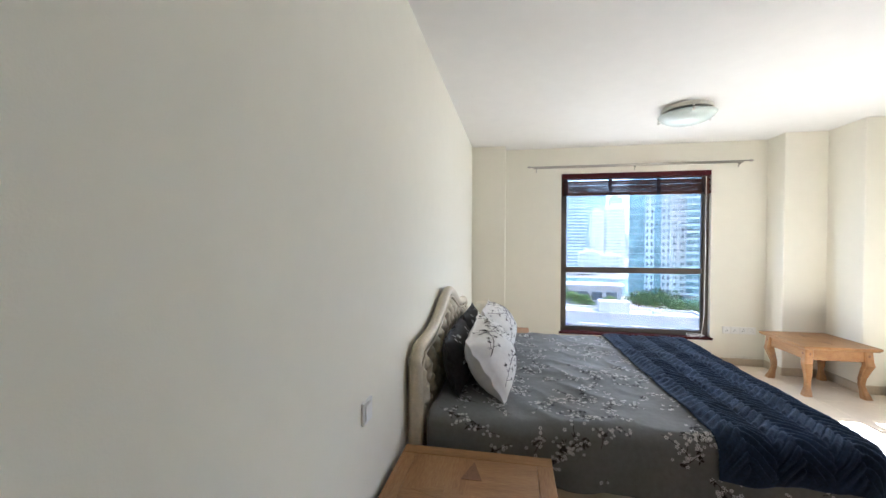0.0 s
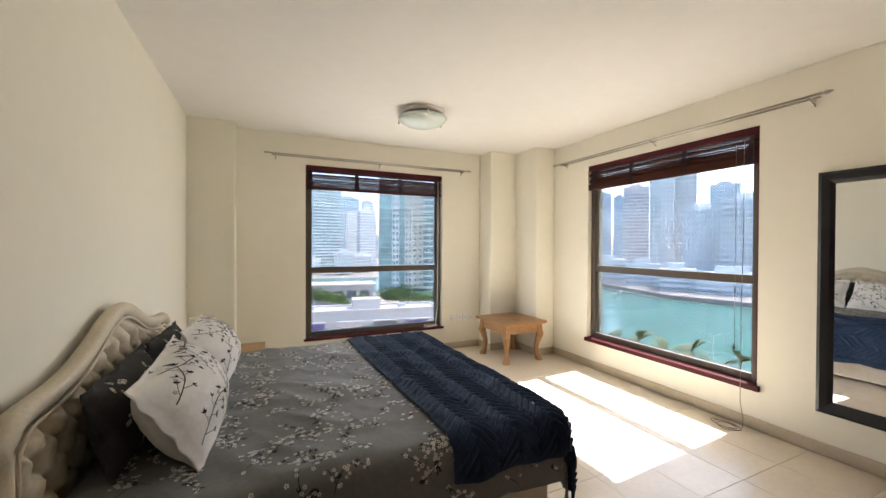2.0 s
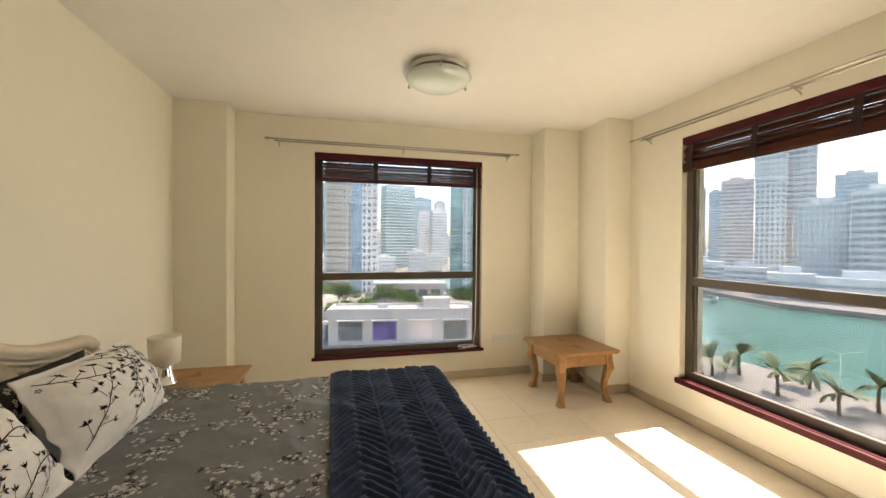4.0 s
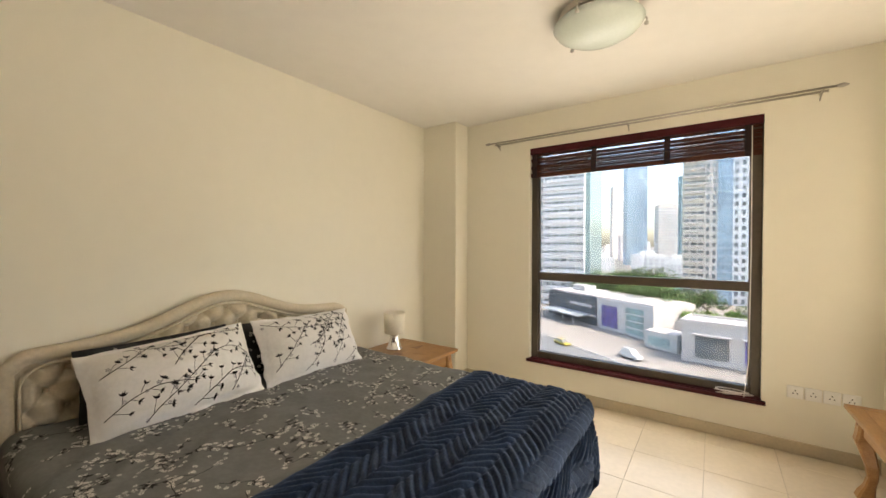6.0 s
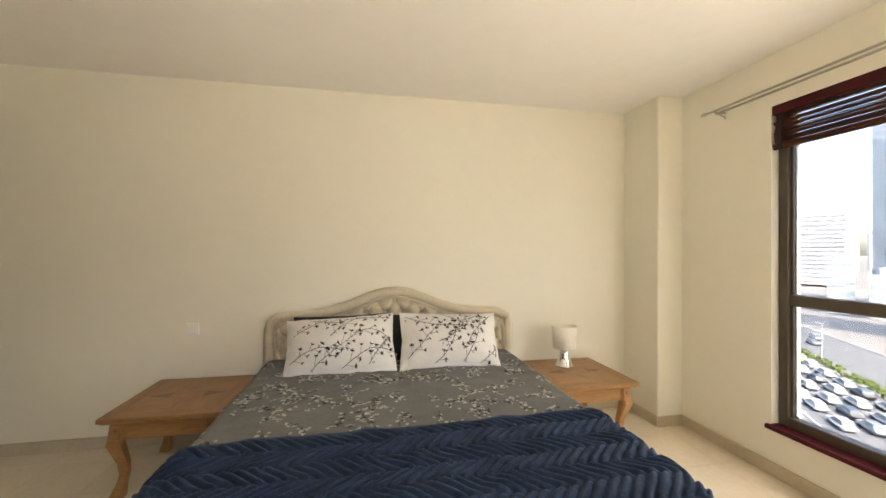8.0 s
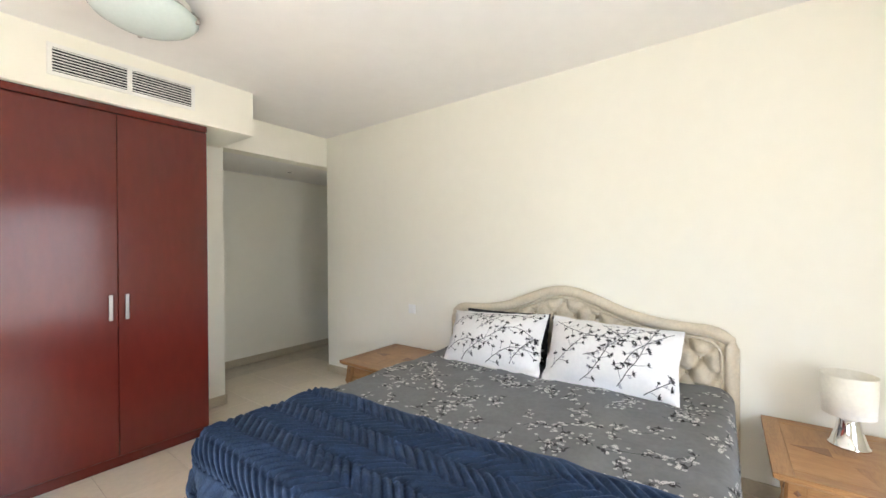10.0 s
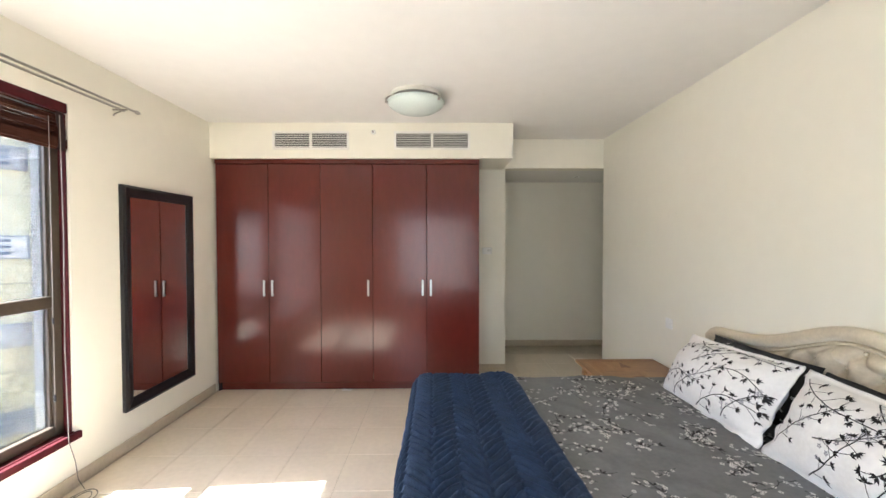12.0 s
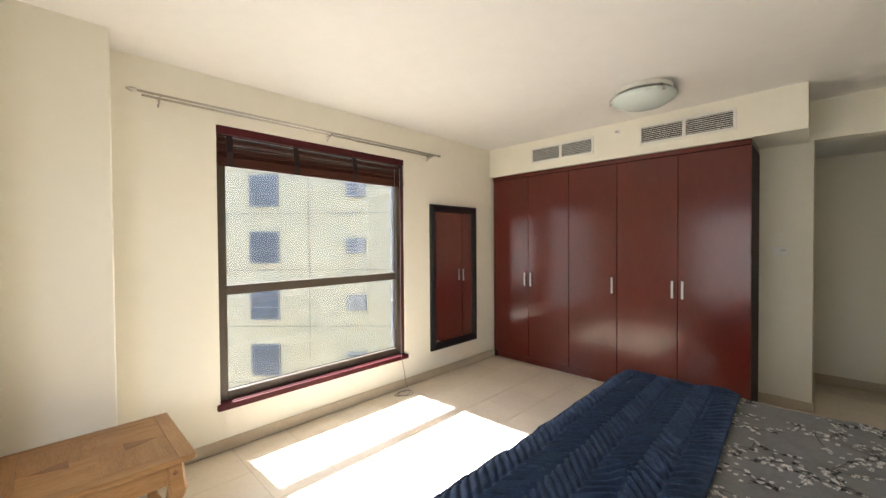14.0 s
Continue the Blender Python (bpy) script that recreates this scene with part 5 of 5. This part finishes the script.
part("window", boxes((-3, 2.4, -3.06, -3.001, 0.8, 3.0)), TEAL_G, kiosk, "kiosk glass")
part("window", boxes((4.001, 4.06, -2, 2, 0.8, 3.0)), TEAL_G, kiosk, "kiosk glass")
mall = thing("shop_building", "low white flat-roofed retail building with large windows", "building", (-3, 101, GZ), math.atan2(-5, 34))
part("wall", boxes((0, 46, 0, 9, 0, 8.6)), SHOP_W, mall)
part("parapet", boxes((-0.3, 46.3, -0.3, 0.3, 8.6, 9.1), (-0.3, 0.3, 0.3, 8.7, 8.6, 9.1), (45.7, 46.3, 0.3, 8.7, 8.6, 9.1), (-0.3, 46.3, 8.7, 9.3, 8.6, 9.1)), SHOP_W, mall)
part("roof_box", boxes((24, 31, 3, 8, 8.6, 11.2)), SHOP_W, mall)
part("roof_unit", boxes((12, 14.5, 4, 5.5, 8.6, 9.6)), HAZE_PALE_G, mall)
part("roof_unit", boxes((36, 38, 4, 5.5, 8.6, 9.4)), HAZE_PALE_G, mall)
for x0, m in ((2.5, DARK_G), (11, PURPLE), (20, PINK_B), (29, DARK_G), (37, PURPLE)):
    part("window", boxes((x0, x0 + 6, -0.08, -0.002, 1.2, 6.0)), m, mall, "shop display window")
    part("awning", boxes((x0 - 0.3, x0 + 6.3, -1.6, -0.002, 6.2, 6.45)), SHOP_W, mall)
club = thing("low_building", "white flat-roofed waterside building behind the trees", "building", (14, 172, GZ), radians(-8))
part("wall", boxes((0, 30, 0, 12, 0, 7.5)), SHOP_W, club)
part("roof", boxes((-1.5, 31.5, -1.5, 13, 7.5, 8.3)), SHOP_W, club)
for k in range(5):
    part("window", boxes((2 + 5.6 * k, 6 + 5.6 * k, -0.06, -0.002, 2.0, 5.4)), DARK_G, club)
wall2 = thing("low_building", "low white annex wall between the shops", "building", (-9, 122, GZ), radians(-20))
part("wall", boxes((0, 12, 0, 5, 0, 5.0)), SHOP_W, wall2)
part("door", boxes((4, 5.6, -0.05, -0.002, 0, 3)), DARK_G, wall2)

# our own street side: the neighbouring cream block seen through the east window
near = thing("neighbour_block", "cream rendered apartment block with square windows and joints", "building", (25.6, -1.3, GZ), math.atan2(-6.5, -6.9))
LB = 34.0
ob = new("wall", pile([(0, LB, 0.0, 16, 0, 52)], "wall", CREAM_B))
ob.parent = near
FH = 3.22
win_me = pile([(-0.84, 0.84, -0.10, 0.02, -0.22, 1.6)], "window", mat("window_surround", (0.46, 0.43, 0.38), 0.6))
pane_me = pile([(-0.74, 0.74, -0.13, -0.09, 0.54, 1.52), (-0.74, 0.74, -0.13, -0.09, -0.13, 0.46)], "pane", mat("shaded_glass", (0.30, 0.285, 0.27), 0.25, vary=0.10, scale=0.5, rand=0.2))
GREY_F = mat("grey_window_frame", (0.42, 0.40, 0.38), 0.6)
LILAC_G = mat("curtained_glass", (0.76, 0.66, 0.54), 0.5, vary=0.2, scale=0.3, rand=0.12)
SLAT = mat("louvre_slat", (0.25, 0.26, 0.27), 0.5, vary=0.1)
sm_me = pile([(-0.56, 0.56, -0.10, 0.02, 0, 0.86)], "window", GREY_F)
smp_me = pile([(-0.50, 0.50, -0.12, -0.09, 0.05, 0.81)], "pane", LILAC_G)
bar_me = pile([(-0.46, 0.10, -0.15, -0.12, 0, 0.10)], "louvre", SLAT)
for f in range(16):
    z = GZ + 1.0 - GZ + f * FH + 1.08
    for u in (2.65, 16.5, 24.5, 31.0):
        w = share("window", win_me, near, (u, 0, z))
        share("pane", pane_me, w, (0, 0, 0))
    for u in (7.9, 11.1, 20.5, 28.0):
        w = share("window", sm_me, near, (u, 0, z + 0.3))
        share("pane", smp_me, w, (0, 0, 0))
        if f % 2 or f > 7:
            for k in range(3):
                share("louvre", bar_me, w, (0, 0, 0.16 + 0.23 * k))
jm = pile([(0, LB, -0.012, 0.0, -0.03, 0.03)], "joint", JOINT)
for f in range(17):
    share("joint", jm, near, (0, 0, f * FH + 1.48))
vm = pile([(-0.028, 0.028, -0.012, 0.0, 0, 52)], "joint", JOINT)
for u in (5.2, 10.2, 18.4, 26.5):
    share("joint", vm, near, (u, 0, 0))
ob = new("roof", pile([(-0.5, LB + 0.5, -0.5, 16.5, 52, 53)], "roof", CREAM_B))
ob.parent = near
annex = thing("annex_roof", "low cream roof terrace below the neighbouring block", "building", (22.0, -2.6, GZ), math.atan2(-6.5, -6.9))
part("wall", boxes((0, 24, -6.0, -0.2, 0, 16.5)), CREAM_B, annex)
part("parapet", boxes((0, 24, -6.0, -5.7, 16.5, 17.4)), CREAM_B, annex)

# ---- trees ----


def tree(seed, h, r, leaf):
    rn = random.Random(seed)
    th = thing("tree", "leafy green city tree with a rounded uneven crown", "tree")
    part("trunk", tube([(0, 0, 0), (0.1, 0, h * 0.2), (-0.1, 0.1, h * 0.42)], [0.28, 0.2, 0.14], 8), BARK, th)
    for k in range(5):
        a = k * 1.26 + rn.uniform(-0.3, 0.3)
        part("limb", tube([(-0.1, 0.1, h * 0.40), (r * 0.3 * math.cos(a), r * 0.3 * math.sin(a), h * 0.55), (r * 0.6 * math.cos(a), r * 0.6 * math.sin(a), h * 0.7)], [0.12, 0.08, 0.03], 6), BARK, th)
    vs, fs = [], []
    lobes = [(rn.gauss(0, r * 0.42), rn.gauss(0, r * 0.42), h * rn.uniform(0.5, 0.86), r * rn.uniform(0.3, 0.5)) for k in range(13)]
    for lx, ly, lz, lr in lobes:
        for k in range(130):
            d = Vector((rn.gauss(0, 1), rn.gauss(0, 1), rn.gauss(0, 1))).normalized() * lr * rn.uniform(0.7, 1.08)
            c = Vector((lx, ly, lz)) + Vector((d.x, d.y, d.z * 0.75))
            s = rn.uniform(0.22, 0.42)
            q = Euler((rn.uniform(0, 6), rn.uniform(0, 6), rn.uniform(0, 6))).to_matrix()
            n = len(vs)
            vs += [tuple(c + q @ Vector(p) * s) for p in ((-1, 0, 0), (0, -0.6, 0.1), (1, 0, 0), (0, 0.6, 0.1))]
            fs.append((n, n + 1, n + 2, n + 3))
    me = bpy.data.meshes.new("crown")
    me.from_pydata(vs, [], fs)
    me.materials.append(leaf)
    ob = new("crown", me)
    ob.parent = th
    ob["label"] = "crown of many small leaf clumps"
    return th


KINDS = [tree(1, 9.5, 5.0, LEAF), tree(2, 11.0, 5.5, LEAF), tree(3, 8.0, 4.6, LEAF2), tree(4, 12.0, 5.5, LEAF)]
rnd = random.Random(17)
tree_spots = [(-62, 175), (-55, 168), (-47, 172), (-40, 165), (-34, 158), (-28, 163), (-22, 152), (-24, 172), (-15, 158), (-8, 150), (-14, 142), (-4, 138), (3, 132), (-30, 180), (-44, 182), (9, 140), (16, 150), (22, 158), (27, 150), (36, 150), (44, 146), (50, 150), (56, 143), (61, 138), (48, 138), (66, 132), (-5, 128), (-58, 134), (1, 150), (-18, 178), (-52, 186), (-2, 125), (5, 127), (-12, 136), (-20, 145), (-33, 150)]
used = set()
for k, (x, y) in enumerate(tree_spots):
    kind = 2 if (x, y) in ((-58, 134), (-2, 125), (5, 127), (-4, 138), (3, 132), (27, 150), (9, 140), (36, 150), (22, 158)) else rnd.choice((0, 1, 2, 3))
    m = pose(x, y, GZ - 0.06, 0, 0, rnd.uniform(0, 360)) @ Matrix.Scale(rnd.uniform(1.15, 1.45) * (0.66 if x > -6 or y < 136 else 1.0), 4)
    if kind not in used:
        used.add(kind)
        KINDS[kind].matrix_world = m
    else:
        copy_thing(KINDS[kind], m).matrix_world = m


def palm(seed, h):
    rn = random.Random(seed)
    th = thing("palm", "date palm with drooping fronds on the quay", "palm")
    part("trunk", tube([(0, 0, 0), (0.1, 0, h * 0.5), (0, 0.1, h)], [0.3, 0.22, 0.2], 8), BARK, th)
    for k in range(34):
        a, el = k * 2.4 + rn.uniform(-0.2, 0.2), -0.25 + 1.6 * ((k * 0.618) % 1.0)
        ln, bend = rn.uniform(3.2, 4.2), rn.uniform(0.7, 1.3)
        spine, p = [], Vector((0, 0.1, h))
        for i in range(10):
            spine.append(p.copy())
            e = el - bend * (i / 9) ** 1.5
            p += Vector((math.cos(e) * math.cos(a), math.cos(e) * math.sin(a), math.sin(e))) * ln / 9
        bm = bmesh.new()
        side = Vector((-math.sin(a), math.cos(a), 0))
        for i, (p, q) in enumerate(zip(spine, spine[1:])):
            wide = 0.55 * math.sin(math.pi * (0.12 + 0.8 * i / 9))
            for s in (-1, 1):
                for j in range(4):
                    c = p.lerp(q, j / 4)
                    tip = c + side * s * wide + (q - p) * 1.2 + Vector((0, 0, rn.uniform(-0.12, 0.1)))
                    bm.faces.new([bm.verts.new(v) for v in (c, c + (q - p) * 0.5, tip)])
        part("frond", bm, PALM_LEAF, th)
    return th


palms = [palm(1, 3.2), palm(2, 3.9)]
for k, (az, d) in enumerate(((49.4, 93), (55.4, 88), (60.2, 84), (62.9, 90), (66.0, 84), (52.0, 97), (58.0, 96), (45.5, 99), (70, 82))):
    x, y, rz = at_az(az, d, (0.8, 1.0))
    m = pose(x, y, GZ - 0.06, 0, 0, 40 * k)
    if k < 2:
        palms[k].matrix_world = m
    else:
        copy_thing(palms[k % 2], m)
post = thing("street_lamp", "white twin-arm street lamp on the quay", "street lamp", (76, 44, GZ - 0.05))
part("post", tube([(0, 0, 0), (0, 0, 9)], [0.12, 0.07], 8), WHITE_B, post)
for s in (-1, 1):
    part("arm", tube([(0, 0, 8.8), (s * 0.9, -s * 0.9, 9.4), (s * 1.8, -s * 1.8, 9.5)], 0.06, 6), WHITE_B, post)
m2 = [road_pose(6, 0), road_pose(30, 0), road_pose(54, 0)]
for m in m2:
    copy_thing(post, m)

# ---- floor ----
floor_ob = structure("floor", boxes((HALL_X, XE + 0.1, HALL_Y - 0.1, YN + 0.1, -0.12, -0.004)), GROUT, "beige square ceramic floor tiles with thin joints", "floor")
TS = 0.405
tile_me = mesh_of(boxes((-TS / 2 + 0.0012, TS / 2 - 0.0012, -TS / 2 + 0.0012, TS / 2 - 0.0012, -0.004, 0.0), bevel=0.001), "tile", TILE)
rnd = random.Random(3)
for i in range(-6, 6):
    for j in range(-12, 3):
        cx, cy = 2.2 + (i + 0.5) * TS, 4.77 + (j + 0.5) * TS
        if cx > XE + 0.1 or cy > YN + 0.1 or cy < -0.8 or (cx > 1.4 and cy < 0.5):
            continue
        ob = share("tile", tile_me, floor_ob, (cx, cy, rnd.uniform(-0.0004, 0.0)), (rnd.uniform(-0.0008, 0.0008), rnd.uniform(-0.0008, 0.0008), 0))
